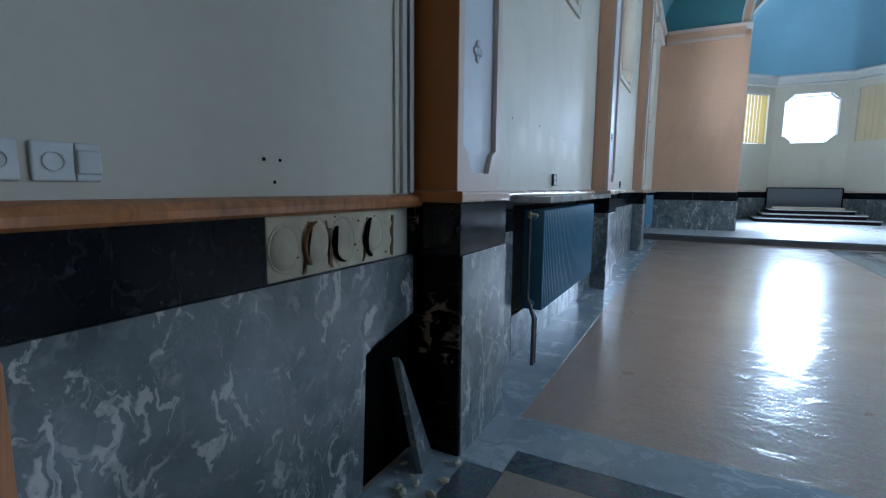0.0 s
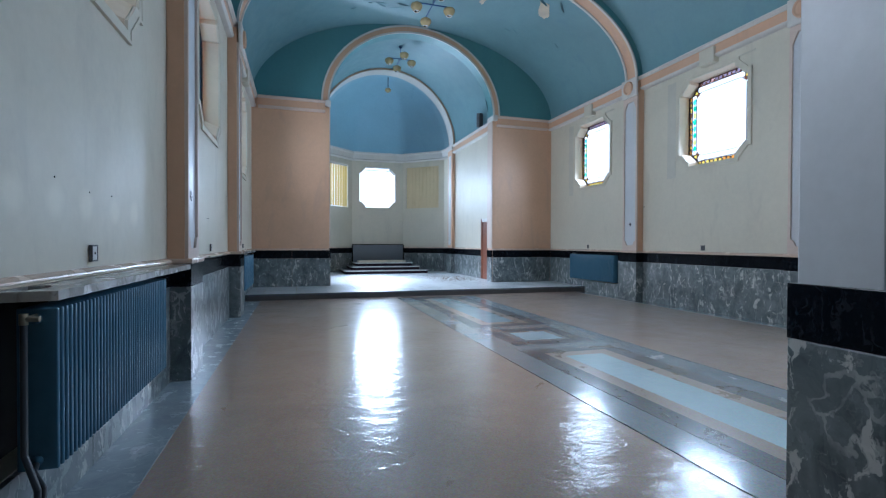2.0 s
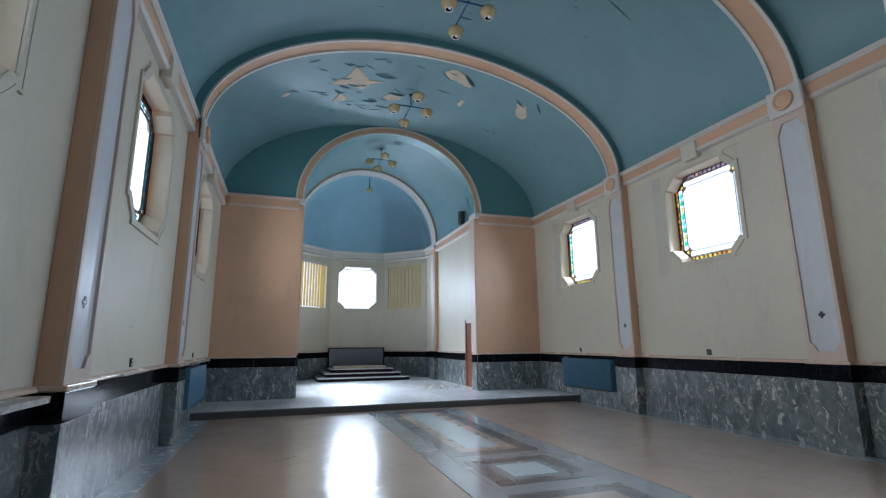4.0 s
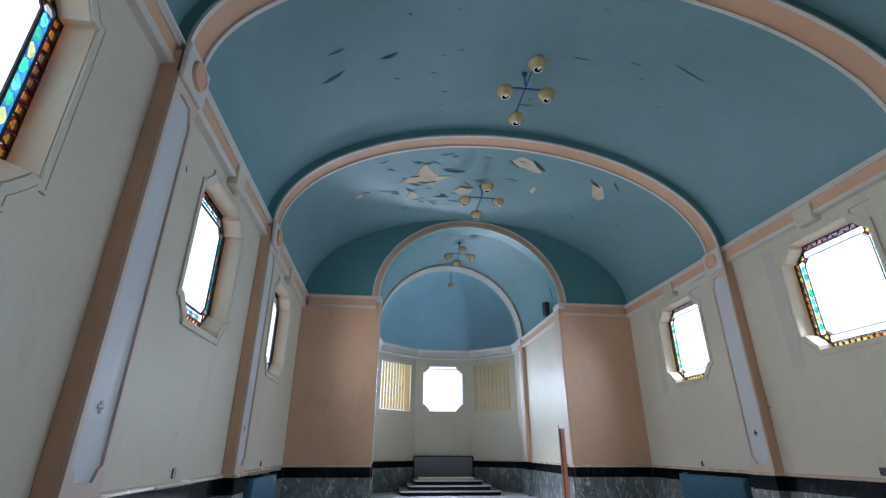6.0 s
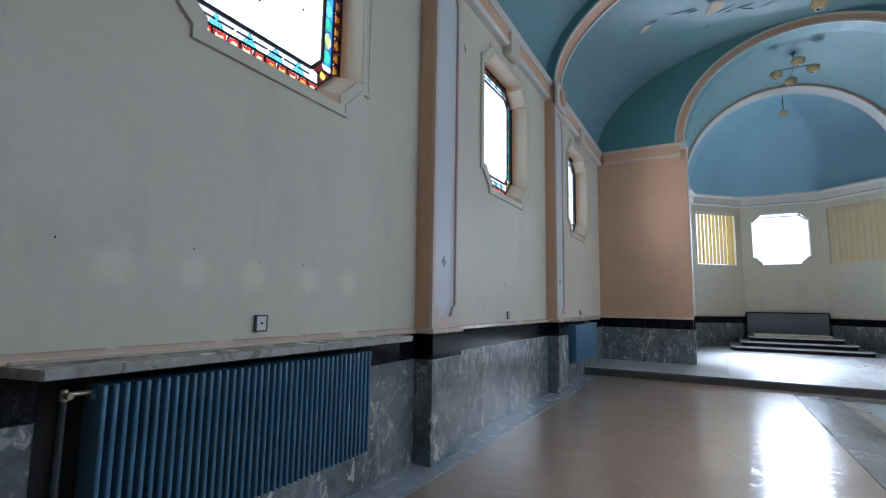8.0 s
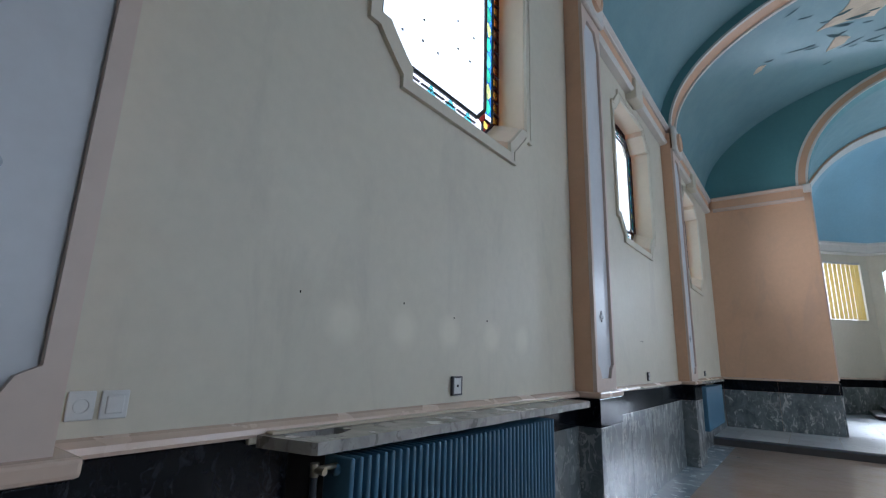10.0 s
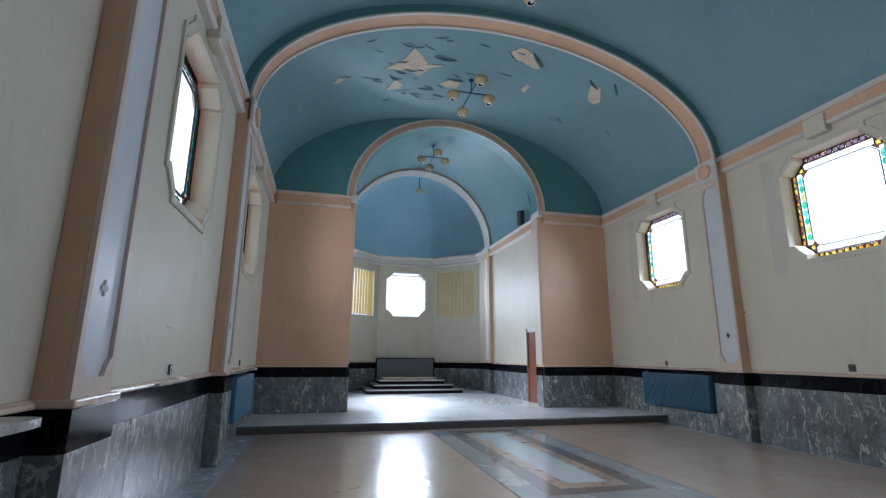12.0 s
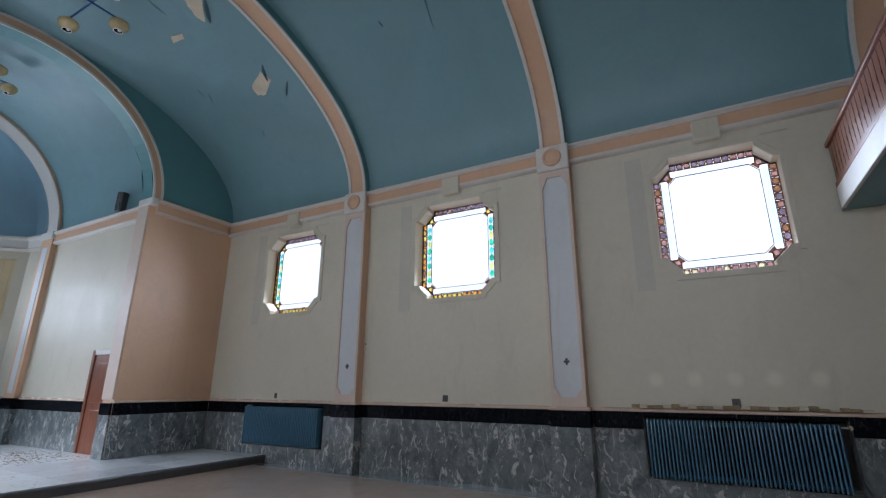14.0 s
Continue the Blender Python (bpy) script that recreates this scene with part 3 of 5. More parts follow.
def pilaster(side, c):
    s = 1 if side == "west" else -1
    wx = XL if s > 0 else XR
    fx = wx + s * (0.23 if c < 3 and s > 0 else PROUD)
    half_w = 0.255 if c < 3 else PHALF
    a, b = sorted((wx + s * 0.001, fx - s * 0.035))
    top = SPRING - 0.1
    p = link("pilaster", boxed(a, b, c - half_w, c + half_w, 0.0, top, 0.006), PEACH)
    setting(p, "peach wall pilaster with a pale recessed-corner panel", "pilaster")
    at = lambda u, v, d: Vector((fx - s * d, c + u, v))
    foot_z, half = (1.36, half_w - 0.055) if c < 3 else (1.38 if s > 0 else 1.41, half_w - 0.05)
    foot, head, w = DADO - 0.02, top - 0.3, half_w - 0.001
    part("panel", prism([panel_loop(foot_z - 0.02, 5.11, half + 0.01, 0.12)], lambda u, v, d: at(u, v, 0.028 + d), 0.02), PANEL, p, "pale sunken panel")
    part("frame", prism([[(-w, foot), (w, foot), (w, head), (-w, head)], panel_loop(foot_z, 5.09, half, 0.12)[::-1]], at, 0.034), FRAME, p, "pale pink frame round the sunken panel")
    quatrefoil(p, fx - s * 0.024, c, 1.945, s)
    # cap and rosette
    a, b = sorted((wx + s * 0.19, fx + s * 0.06))
    part("cap", boxed(a, b, c - half_w - 0.02, c + half_w + 0.02, top - 0.36, top + 0.12, 0.03), WHITE, p)
    bm = bmesh.new()
    lathe(bm, [(0.0, 0.05), (0.07, 0.05), (0.11, 0.035), (0.13, 0.05), (0.16, 0.045), (0.17, 0.0)], 24,
          Matrix.Translation((fx + s * 0.055, c, top - 0.12)) @ Matrix.Rotation(s * math.pi / 2, 4, "Y"))
    smooth(part("rosette", bm, PEACH, p))
    # marble round its foot
    for z0, z1, o, mt, nm in ((0.0, BAND, 0.032, GREY_MARBLE, "marble_slab"), (BAND, DADO - 0.03, 0.034, BLACK_MARBLE, "black_slab")):
        a, b = sorted((wx + s * 0.002, fx + s * o))
        q = part(nm, boxed(a, b, c - half_w - o, c + half_w + o, z0, z1 - 0.003, 0.004), PORTORO if c < 3 and s > 0 and nm != "black_slab" else mt, p)
    if c < 3 and s > 0:
        # thin sheets make the south faces darker and more orange than the peach
        part("ledge", boxed(XL + 0.002, fx + 0.051, c - half_w - 0.056, c - half_w - 0.051, DADO - 0.028, DADO + 0.021, 0.002), OCHRE, p, "thin orange-brown sheet over the south ledge end")
        part("side_panel", boxed(XL + 0.002, fx - 0.001, c - half_w - 0.006, c - half_w - 0.001, DADO + 0.025, 3.83), OCHRE, p, "thin orange-brown sheet over the south side")
        for z0, z1, mt, nm in ((0.0, BAND, GREY_MARBLE, "marble_slab"),):
            part(nm, boxed(fx + 0.03, fx + 0.042, c - half_w - 0.02, c + half_w + 0.03, z0, z1 - 0.003, 0.003), mt, p)
    a, b = sorted((wx + s * 0.002, fx + s * 0.05))
    part("ledge", boxed(a, b, c - half_w - 0.05, c + half_w + 0.05, DADO - 0.03, DADO + 0.02, 0.012), LEDGE, p)
    return p


for c, ce in zip(PIL, PIL_E):
    pilaster("west", c)
    pilaster("east", ce)
# ---------------------------------------------------------------- chancel and apse
for s, nm in ((-1, "wall_chancel_1"), (1, "wall_chancel_2")):
    x = CX + s * CH_A
    at = (lambda u, v, d, x=x, s=s: Vector((x + s * d, u, v)))
    o = [(YN + 0.401, 0.0), (YA, 0.0), (YA, SPRING + 0.2), (YN + 0.401, SPRING + 0.2)]
    # opening assumed in the unseen west wall, cut to let sun onto the floor
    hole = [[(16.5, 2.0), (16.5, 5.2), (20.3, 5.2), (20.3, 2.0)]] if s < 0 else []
    w = link(nm, prism([o] + hole, at, 0.3), CREAM)
    setting(w, "cream painted chancel wall with a marble dado", "wall")
bm = bmesh.new()
for prof in (arc(CX, SPRING + 0.04, CH_A, CH_B, 180, 0, 48), arc(CX, SPRING + 0.04, CH_A + 0.2, CH_B + 0.2, 180, 0, 48)):
    rows = [[bm.verts.new((x, y, z)) for x, z in prof] for y in (YN + 0.39, YN + 2, YN + 3.5, YA + 0.01)]
    for r, q in zip(rows, rows[1:]):
        for k in range(48):
            bm.faces.new((r[k], r[k + 1], q[k + 1], q[k]))
chancel_ceiling = smooth(link("ceiling_chancel", bm, BLUE))
setting(chancel_ceiling, "blue painted barrel vault of the chancel", "ceiling")

# apse arch
AP_A, AP_B = CH_A - 0.14, CH_B - 0.14
AR_A, AR_B = CH_A - 0.085, CH_B - 0.085
aw = arc(CX, SPRING + 0.04, AR_A, AR_B, 180, 0, 48)
ow = arc(CX, SPRING + 0.04, CH_A + 0.18, CH_B + 0.18, 180, 0, 48)
apse_arch = smooth(link("apse_arch", prism([ow + aw[::-1]], lambda u, v, d: Vector((u, YA - 0.25 + d, v)), 0.6), WHITE))
setting(apse_arch, "off-white plaster arch in front of the apse", "arch")
part("band", prism([arc(CX, SPRING + 0.04, AR_A + 0.07, AR_B + 0.07, 180, 0, 48) + arc(CX, SPRING + 0.04, AR_A + 0.02, AR_B + 0.02, 180, 0, 48)[::-1]],
                   lambda u, v, d: Vector((u, YA - 0.262 + d, v)), 0.02), PEACH, apse_arch)
for s in (-1, 1):
    a, b = sorted((CX + s * AP_A, CX + s * (CH_A - 0.002)))
    p = link("pilaster", boxed(a, b, YA - 0.25, YA + 0.35, 0.0, SPRING, 0.01), PEACH)
    setting(p, "peach pilaster carrying the apse arch", "pilaster")
    a2, b2 = sorted((CX + s * (AP_A - 0.012), CX + s * (AP_A + 0.05)))
    part("panel", boxed(a2, b2, YA - 0.10, YA + 0.2, DADO + 0.12, SPRING - 0.4, 0.008), PANEL, p)
    a2, b2 = sorted((CX + s * (AP_A - 0.05), CX + s * (CH_A - 0.003)))
    part("cap", boxed(a2, b2, YA - 0.30, YA + 0.4, SPRING - 0.16, SPRING + 0.05, 0.02), WHITE, p)
    part("marble_slab", boxed(a2, b2, YA - 0.28, YA + 0.37, STEP_H, BAND, 0.004), GREY_MARBLE, p)
    part("black_slab", boxed(a2, b2, YA - 0.285, YA + 0.375, BAND + 0.003, DADO, 0.004), BLACK_MARBLE, p)

# polygonal apse: plan points from east to west, seen from inside
APW, BACK = 2.95, 1.22
PLAN = [(AX + APW, YA + 0.3), (AX + APW - 0.12, YA + 1.25), (AX + BACK, YB), (AX - BACK, YB), (AX - APW + 0.12, YA + 1.25), (AX - APW, YA + 0.3)]


def face_frame(p, q):
    p, q = Vector((*p, 0)), Vector((*q, 0))
    u = (q - p).normalized()
    out = Vector((-u.y, u.x, 0))
    if out.dot(Vector((AX, YA, 0)) - p) > 0:
        out = -out
    return p, u, out, (q - p).length


AP_WALLS = []
for k, (p, q) in enumerate(zip(PLAN, PLAN[1:])):
    o, u, out, ln = face_frame(p, q)
    at = (lambda a, v, d, o=o, u=u, out=out: o + u * a + out * d + Vector((0, 0, v)))
    loops = [[(-0.1, 0.0), (ln + 0.1, 0.0), (ln + 0.1, SPRING + 0.1), (-0.1, SPRING + 0.1)]]
    if k == 2:
        loops.append([(ln / 2 + a, 4.1 + v) for a, v in notched(WIN_HW + 0.02, 0.97, 0.28)][::-1])
    if k in (1, 3):
        loops.append([(0.28, 3.12), (0.28, 5.08), (ln - 0.2, 5.08), (ln - 0.2, 3.12)])
    w = link("wall_apse_%d" % (k + 1), prism(loops, at, 0.4), CREAM)
    setting(w, "cream painted wall of the polygonal apse", "wall")
    AP_WALLS.append((w, at, ln))
# apse cornice
path = []
for k, p in enumerate(PLAN):
    c = Vector((AX, YA + 0.6, 0)) - Vector((*p, 0))
    path.append(((p[0], p[1], CZ + 0.02), c.normalized(), (0, 0, 1)))
co = link("cornice", swept([(0, 0.12), (0.16, 0.12), (0.16, 0.06), (0.11, 0.0), (0.08, -0.2), (0.12, -0.24), (0.0, -0.3)], path), WHITE)
setting(co, "off-white plaster cornice round the apse", "cornice")
# half dome
bm = bmesh.new()
base = []
for p, q in zip(PLAN, PLAN[1:]):
    for j in range(8):
        base.append((p[0] + (q[0] - p[0]) * j / 8, p[1] + (q[1] - p[1]) * j / 8))
base.append(PLAN[-1])
rows = []
for j in range(17):
    f = radians(88 * j / 16)
    rows.append([bm.verts.new((AX + (x - AX) * math.cos(f) * 1.0, YA + 0.1 + (y - YA - 0.1) * math.cos(f), SPRING + 0.05 + (AP_B + 0.12) * math.sin(f))) for x, y in base])
for r, q in zip(rows, rows[1:]):
    for k in range(len(base) - 1):
        bm.faces.new((r[k], r[k + 1], q[k + 1], q[k]))
bmesh.ops.solidify(bm, geom=bm.faces[:], thickness=-0.15)
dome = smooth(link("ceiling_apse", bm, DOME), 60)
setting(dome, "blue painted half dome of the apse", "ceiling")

# chancel cornices
for s in (-1, 1):
    x = CX + s * CH_A
    pth = [((x, YN + 0.4, CZ), (-s, 0, 0), (0, 0, 1)), ((x, YA - 0.24, CZ), (-s, 0, 0), (0, 0, 1))]
    base_c = link("cornice", swept(PROFILE_MID, pth), PEACH)
    setting(base_c, "moulded plaster cornice along the chancel wall", "cornice")
    part("top_moulding", swept(PROFILE_TOP, pth), WHITE, base_c)
    part("lower_moulding", swept(PROFILE_LOW, pth), WHITE, base_c)

# altar steps: three platforms with rounded front corners


def platform(x0, x1, y0, y1, z0, z1, r):
    pts = [(x0, y1), (x0, y0 + r)] + [(x0 + r - r * math.cos(radians(a)), y0 + r - r * math.sin(radians(a))) for a in (15, 30, 45, 60, 75, 90)]
    pts += [(x1 - r + r * math.sin(radians(a)), y0 + r - r * math.cos(radians(a))) for a in (0, 15, 30, 45, 60, 75)] + [(x1, y0 + r), (x1, y1)]
    return prism([pts], lambda u, v, d: Vector((u, v, z0 + d)), z1 - z0)


steps = empty("altar_steps", pose(AX, 21.5, STEP_H))
tagged(steps, "three altar steps with pale marble treads and dark risers", "steps")
inv = steps.matrix_world.inverted()
zz = STEP_H - 0.002
for k, (hw, y0) in enumerate(((1.80, 20.85), (1.50, 21.2), (1.25, 21.55))):
    for nm, g, za, zb, mt in (("riser", 0.0, zz, zz + 0.112, STEP_RISER), ("tread", 0.03, zz + 0.112, zz + 0.15, STEP_TOP)):
        bm = platform(AX - hw - g, AX + hw + g, y0 - g, YB - 0.3 - 0.02 * k, za, zb, 0.22)
        bm.transform(inv)
        part(nm, bm, mt, steps)
    zz += 0.15
altar_base = link("mortar_slab", boxed(AX - 1.1, AX + 1.0, 21.95, 22.6, zz, zz + 0.07, 0.01), PLASTER)
tagged(altar_base, "rough bare mortar slab lying on the highest altar step", "slab")
retable = link("altar_back_slab", boxed(AX - 1.19, AX + 1.19, YB - 0.16, YB - 0.045, STEP_H, 1.36, 0.012), RETABLE)
tagged(retable, "plain blue-grey stone slab standing behind the altar steps", "slab")
part("top_strip", boxed(AX - 1.22, AX + 1.22, YB - 0.18, YB - 0.03, 1.364, 1.40, 0.008), BLACK_MARBLE, retable)
for s in (-1, 1):
    a, b = sorted((AX + s * 1.192, AX + s * 1.24))
    part("side_strip", boxed(a, b, YB - 0.18, YB - 0.04, STEP_H, 1.362, 0.006), BLACK_MARBLE, retable)

# door in the chancel wall
dx = CX + CH_A
door = link("door_1", boxed(dx - 0.035, dx + 0.03, 16.42, 17.22, STEP_H, 2.22, 0.006), BROWN_WOOD)
setting(door, "red-brown wooden door in the chancel wall", "door")
for y0, y1, z0, z1 in ((16.30, 16.41, STEP_H, 2.34), (17.23, 17.34, STEP_H, 2.34), (16.412, 17.228, 2.23, 2.34)):
    part("door_frame", boxed(dx - 0.06, dx - 0.001, y0, y1, z0, z1, 0.008), WHITE if z0 > 1 else BROWN_WOOD, door)
for z0, z1 in ((0.35, 1.05), (1.2, 2.05)):
    part("door_panel", boxed(dx - 0.045, dx - 0.03, 16.56, 17.08, z0, z1, 0.01), BROWN_WOOD, door)

# ---------------------------------------------------------------- windows
GLOW = bpy.data.materials.new("bright hazy sky")
GLOW.use_nodes = True
gn, gl_ = GLOW.node_tree.nodes, GLOW.node_tree.links
gn.remove(gn["Principled BSDF"])
em = gn.new("ShaderNodeEmission")
em.inputs[0].default_value, em.inputs[1].default_value = (0.93, 0.97, 1.0, 1), 2.2
gl_.new(em.outputs[0], gn["Material Output"].inputs[0])

GREYED = painted("greyed ghost paint", (0.55, 0.52, 0.44), 0.55, 0.1)


SQ = 0.098
N_SQ = 11                              # small panes along a side
G_DEEP = stained("deep red brown glass", (0.16, 0.02, 0.015))
TINTS = {"amber": G_ORANGE, "orange": stained("orange glass", (0.85, 0.26, 0.05)), "yellow": stained("warm yellow glass", (0.95, 0.66, 0.12)), "cream": stained("cream glass", (0.95, 0.80, 0.45)),
         "rose": stained("rose brown glass", (0.45, 0.26, 0.25)), "mauve": stained("grey mauve glass", (0.24, 0.20, 0.28)), "umber": stained("light umber glass", (0.34, 0.17, 0.09))}
GLAZING = {"west": {"head": ("amber", "umber", "orange"), "side": ("amber", "orange", "amber", "umber"), "foot": ("cream", "cream", "orange", "yellow", "amber")},
           "east": {"head": ("mauve", "rose", "mauve"), "side": ("yellow", "amber", "umber"), "foot": ("yellow", "yellow", "amber")},
           "south east": {"head": ("mauve", "mauve", "rose"), "side": ("rose", "umber", "mauve"), "foot": ("rose", "cream", "rose")}}
LEAF_SHAPE = [(0, -0.5), (0.42, -0.2), (0.5, 0.1), (0.2, 0.42), (-0.15, 0.5), (-0.5, 0.15), (-0.45, -0.2)]
LEAF_GLASS = (stained("leaf green glass", (0.10, 0.72, 0.42)), stained("lime glass", (0.80, 0.90, 0.30)), stained("deep green glass", (0.08, 0.55, 0.35)), stained("turquoise glass", (0.20, 0.80, 0.78)))
GROUND, BLOB = {}, {}
SHAPES = (((-0.3, -0.36), (0.32, -0.30), (0.36, 0.1), (0.1, 0.38), (-0.34, 0.24)), ((-0.36, -0.1), (0.0, -0.38), (0.36, -0.2), (0.3, 0.3), (-0.1, 0.36)),
          ((-0.25, -0.38), (0.2, -0.34), (0.38, 0.0), (0.22, 0.37), (-0.28, 0.33), (-0.38, 0.0)), ((-0.36, -0.3), (0.1, -0.2), (0.36, -0.36), (0.3, 0.34), (-0.05, 0.22), (-0.33, 0.36)))


def pane_mesh(name, loops, material):
    bm = prism(loops, lambda u, v, d: Vector((d - 0.002, u, v)), 0.004)
    bmesh.ops.recalc_face_normals(bm, faces=bm.faces)
    me = bpy.data.meshes.new(name)
    bm.to_mesh(me)
    bm.free()
    me.materials.append(material)
    return me


for j, pts in enumerate(SHAPES):
    loop = [(p * SQ, q * SQ) for p, q in pts]
    h = SQ * 0.5
    for side, mt in (("west", G_DEEP), ("east", G_UMBER)):
        GROUND[side, j] = pane_mesh("ground_pane", [[(-h, -h), (h, -h), (h, h), (-h, h)], loop[::-1]], mt)
    for tint, mt in TINTS.items():
        BLOB[tint, j] = pane_mesh("small_pane", [loop], mt)
CONE = pane_mesh("cone_pane", [[(-0.088, -0.055), (0.088, -0.055), (0.05, -0.02), (0.018, 0.03), (0.0, 0.062), (-0.02, 0.03), (-0.055, -0.02)]], stained("bright turquoise glass", (0.25, 0.82, 0.84)))
GROUND_RED = [pane_mesh("ground_pane", [[(-SQ / 2, -SQ / 2), (SQ / 2, -SQ / 2), (SQ / 2, SQ / 2), (-SQ / 2, SQ / 2)], [(p * SQ, q * SQ) for p, q in pts][::-1]], stained("red ground glass", (0.60, 0.05, 0.04))) for pts in SHAPES]


def stained_window(k, side, c):
    """Leaded window: small squares along the edge, leaves on blue inside, clear middle with dots."""
    s = 1 if side == "west" else -1
    gx = (XL if s > 0 else XR) - s * GLASS_IN
    z_mid, half_h = WIN_W if s > 0 else WIN_E
    hw, hh, cut = GLASS_HW + 0.01, GLASS_HH + 0.01, 0.27
    at = lambda u, v, d: Vector((gx + s * d, c + u, GLASS_Z + v))
    outer = notched(hw, hh, cut)
    win = link("window_%d" % k, prism([[(-1.1, -1.25), (1.1, -1.25), (1.1, 1.1), (-1.1, 1.1)], [(u * 0.985, v * 0.985) for u, v in outer][::-1]], lambda u, v, d: at(u, v, d - 0.03), 0.04), LEAD)
    setting(win, "leaded stained-glass window with notched corners and a colourful border", "window")
    iw, ih = hw - 0.235, hh - 0.235
    # middle glass, cut to the corners
    cc = 0.12
    mid = [(iw, ih - cc), (iw - cc, ih), (-iw + cc, ih), (-iw, ih - cc), (-iw, -ih + cc), (-iw + cc, -ih), (iw - cc, -ih), (iw, -ih + cc)]
    part("middle_pane", prism([mid], lambda u, v, d: at(u, v, 0.006 + d), 0.004), GLASS_CLEAR, win, "clear middle pane")
    low = stained("sky blue glass", (0.07, 0.26, 0.62)) if side == "west" else stained("pale clear border glass", (0.85, 0.93, 0.95))
    # corner glass
    for u in (-1, 1):
        for v in (-1, 1):
            pts = [(u * a, v * b) for a, b in ((hw - cut, hh - 0.02), (hw - cut - 0.01, ih + 0.02), (iw - cc + 0.02, ih), (iw, ih - cc + 0.02), (iw + 0.02, hh - cut - 0.01), (hw - 0.02, hh - cut), (hw - 0.5 * cut, hh - 0.85 * cut), (hw - 0.85 * cut, hh - 0.5 * cut))]
            cu, cv, r = u * (hw - 0.222), v * (hh - 0.222), 0.042
            gem = [(cu + r * p, cv + r * q) for p, q in ((-0.9, -0.5), (0.6, -0.9), (1.0, 0.5), (-0.3, 1.0))]
            part("corner_pane", prism([pts, gem[::-1]], lambda a, b, d: at(a, b, 0.006 + d), 0.003), G_DEEP if side == "west" else G_UMBER, win, "dark corner glass")
            part("corner_gem", prism([gem], lambda a, b, d: at(a, b, 0.006 + d), 0.003), TINTS["yellow" if k != 4 else "rose"], win, "bright piece of glass in a corner")
    # leads
    bm = bmesh.new()

    def bar(u0, v0, u1, v1, w=0.012):
        d = Vector((0, u1 - u0, v1 - v0))
        n_ = Vector((0, -d.z, d.y)).normalized() * w / 2
        a, b = at(u0, v0, 0.002), at(u1, v1, 0.002)
        vs = [bm.verts.new(p + o) for o in (Vector((0, 0, 0)), Vector((s * 0.016, 0, 0))) for p in (a + n_, b + n_, b - n_, a - n_)]
        for f in ((0, 1, 2, 3), (7, 6, 5, 4), (0, 4, 5, 1), (1, 5, 6, 2), (2, 6, 7, 3), (3, 7, 4, 0)):
            bm.faces.new([vs[i] for i in f])

    for a, b in zip(mid, mid[1:] + mid[:1]):
        bar(*a, *b, 0.028 if side == "west" else 0.009)
    ow, oh = hw - SQ - 0.02, hh - SQ - 0.02
    for v in (-oh, oh):
        bar(-hw + cut, v, hw - cut, v)
    for u in (-ow, ow):
        bar(u, -hh + cut, u, hh - cut)
    for u in (-1, 1):
        for v in (-1, 1):
            bar(u * (hw - cut), v * oh, u * (hw - cut), v * ih, 0.014)
            bar(u * ow, v * (hh - cut), u * iw, v * (hh - cut), 0.014)
            bar(u * ow, v * (hh - cut), u * (hw - cut), v * oh, 0.014)
    for j in range(7 if side == "west" else 0):
        u = -iw + 0.2 + j * (2 * iw - 0.4) / 6
        bar(u - 0.06, -ih - 0.06, u + 0.06, -ih - 0.06, 0.008)
        bar(u - 0.06, ih + 0.06, u + 0.06, ih + 0.06, 0.008)
    for j in range(1, N_SQ):
        f = -1 + 2 * j / N_SQ
        q = 0.012 * (-1) ** j
        bar(f * (hw - cut) + q, -hh + 0.01, f * (hw - cut) - q, -oh, 0.007)
        bar(f * (hw - cut) - q, hh - 0.01, f * (hw - cut) + q, oh, 0.007)
        bar(-hw + 0.01, f * (hh - cut) - q, -ow, f * (hh - cut) + q, 0.007)
        bar(hw - 0.01, f * (hh - cut) + q, ow, f * (hh - cut) - q, 0.007)
    part("lead", bm, LEAD, win, "dark lead bars")
    # small squares
    rnd = random.Random(20 + k)
    for j in range(N_SQ):
        f = -1 + (2 * j + 1) / N_SQ
        e = SQ / 2 + 0.012
        kinds = [(f * (hw - cut), hh - e, "head"), (hw - e, f * (hh - cut), "side"), (-hw + e, f * (hh - cut), "side"), (f * (hw - cut), -hh + e, "foot")]
        for u, v, where in kinds:
            seq = GLAZING[side if k != 4 else "south east"][where]
            shape, tint = rnd.randrange(4), rnd.choice(seq)
            m = Matrix.Translation(at(u, v, 0.004)) @ Matrix.Diagonal((1, 1.0 if where != "side" else 0.98, 1.15 if where == "side" else 0.98, 1))
            same_mesh("ground_pane", GROUND_RED[shape] if side == "west" and where == "foot" else GROUND[side, shape], win, m)
            same_mesh("small_pane", BLOB[tint, shape], win, m)
    # leaves along the sides, pale glass along the foot and head
    for u in (-1, 1):
        mid_u = u * (iw + ow) / 2
        holes = []
        for j in range(8):
            v0, a0, w0, h0 = (-1 + (2 * j + 1) / 8) * (ih - 0.10), rnd.uniform(-0.12, 0.12), rnd.uniform(0.8, 0.95), rnd.uniform(0.85, 0.95)
            pts = [(p * 0.108 * w0, q * 0.17 * h0 * (-1) ** j) for p, q in LEAF_SHAPE]
            if j % 2:
                pts = pts[::-1]
            holes.append([(mid_u + p * math.cos(a0) - q * math.sin(a0), v0 + p * math.sin(a0) + q * math.cos(a0)) for p, q in pts])
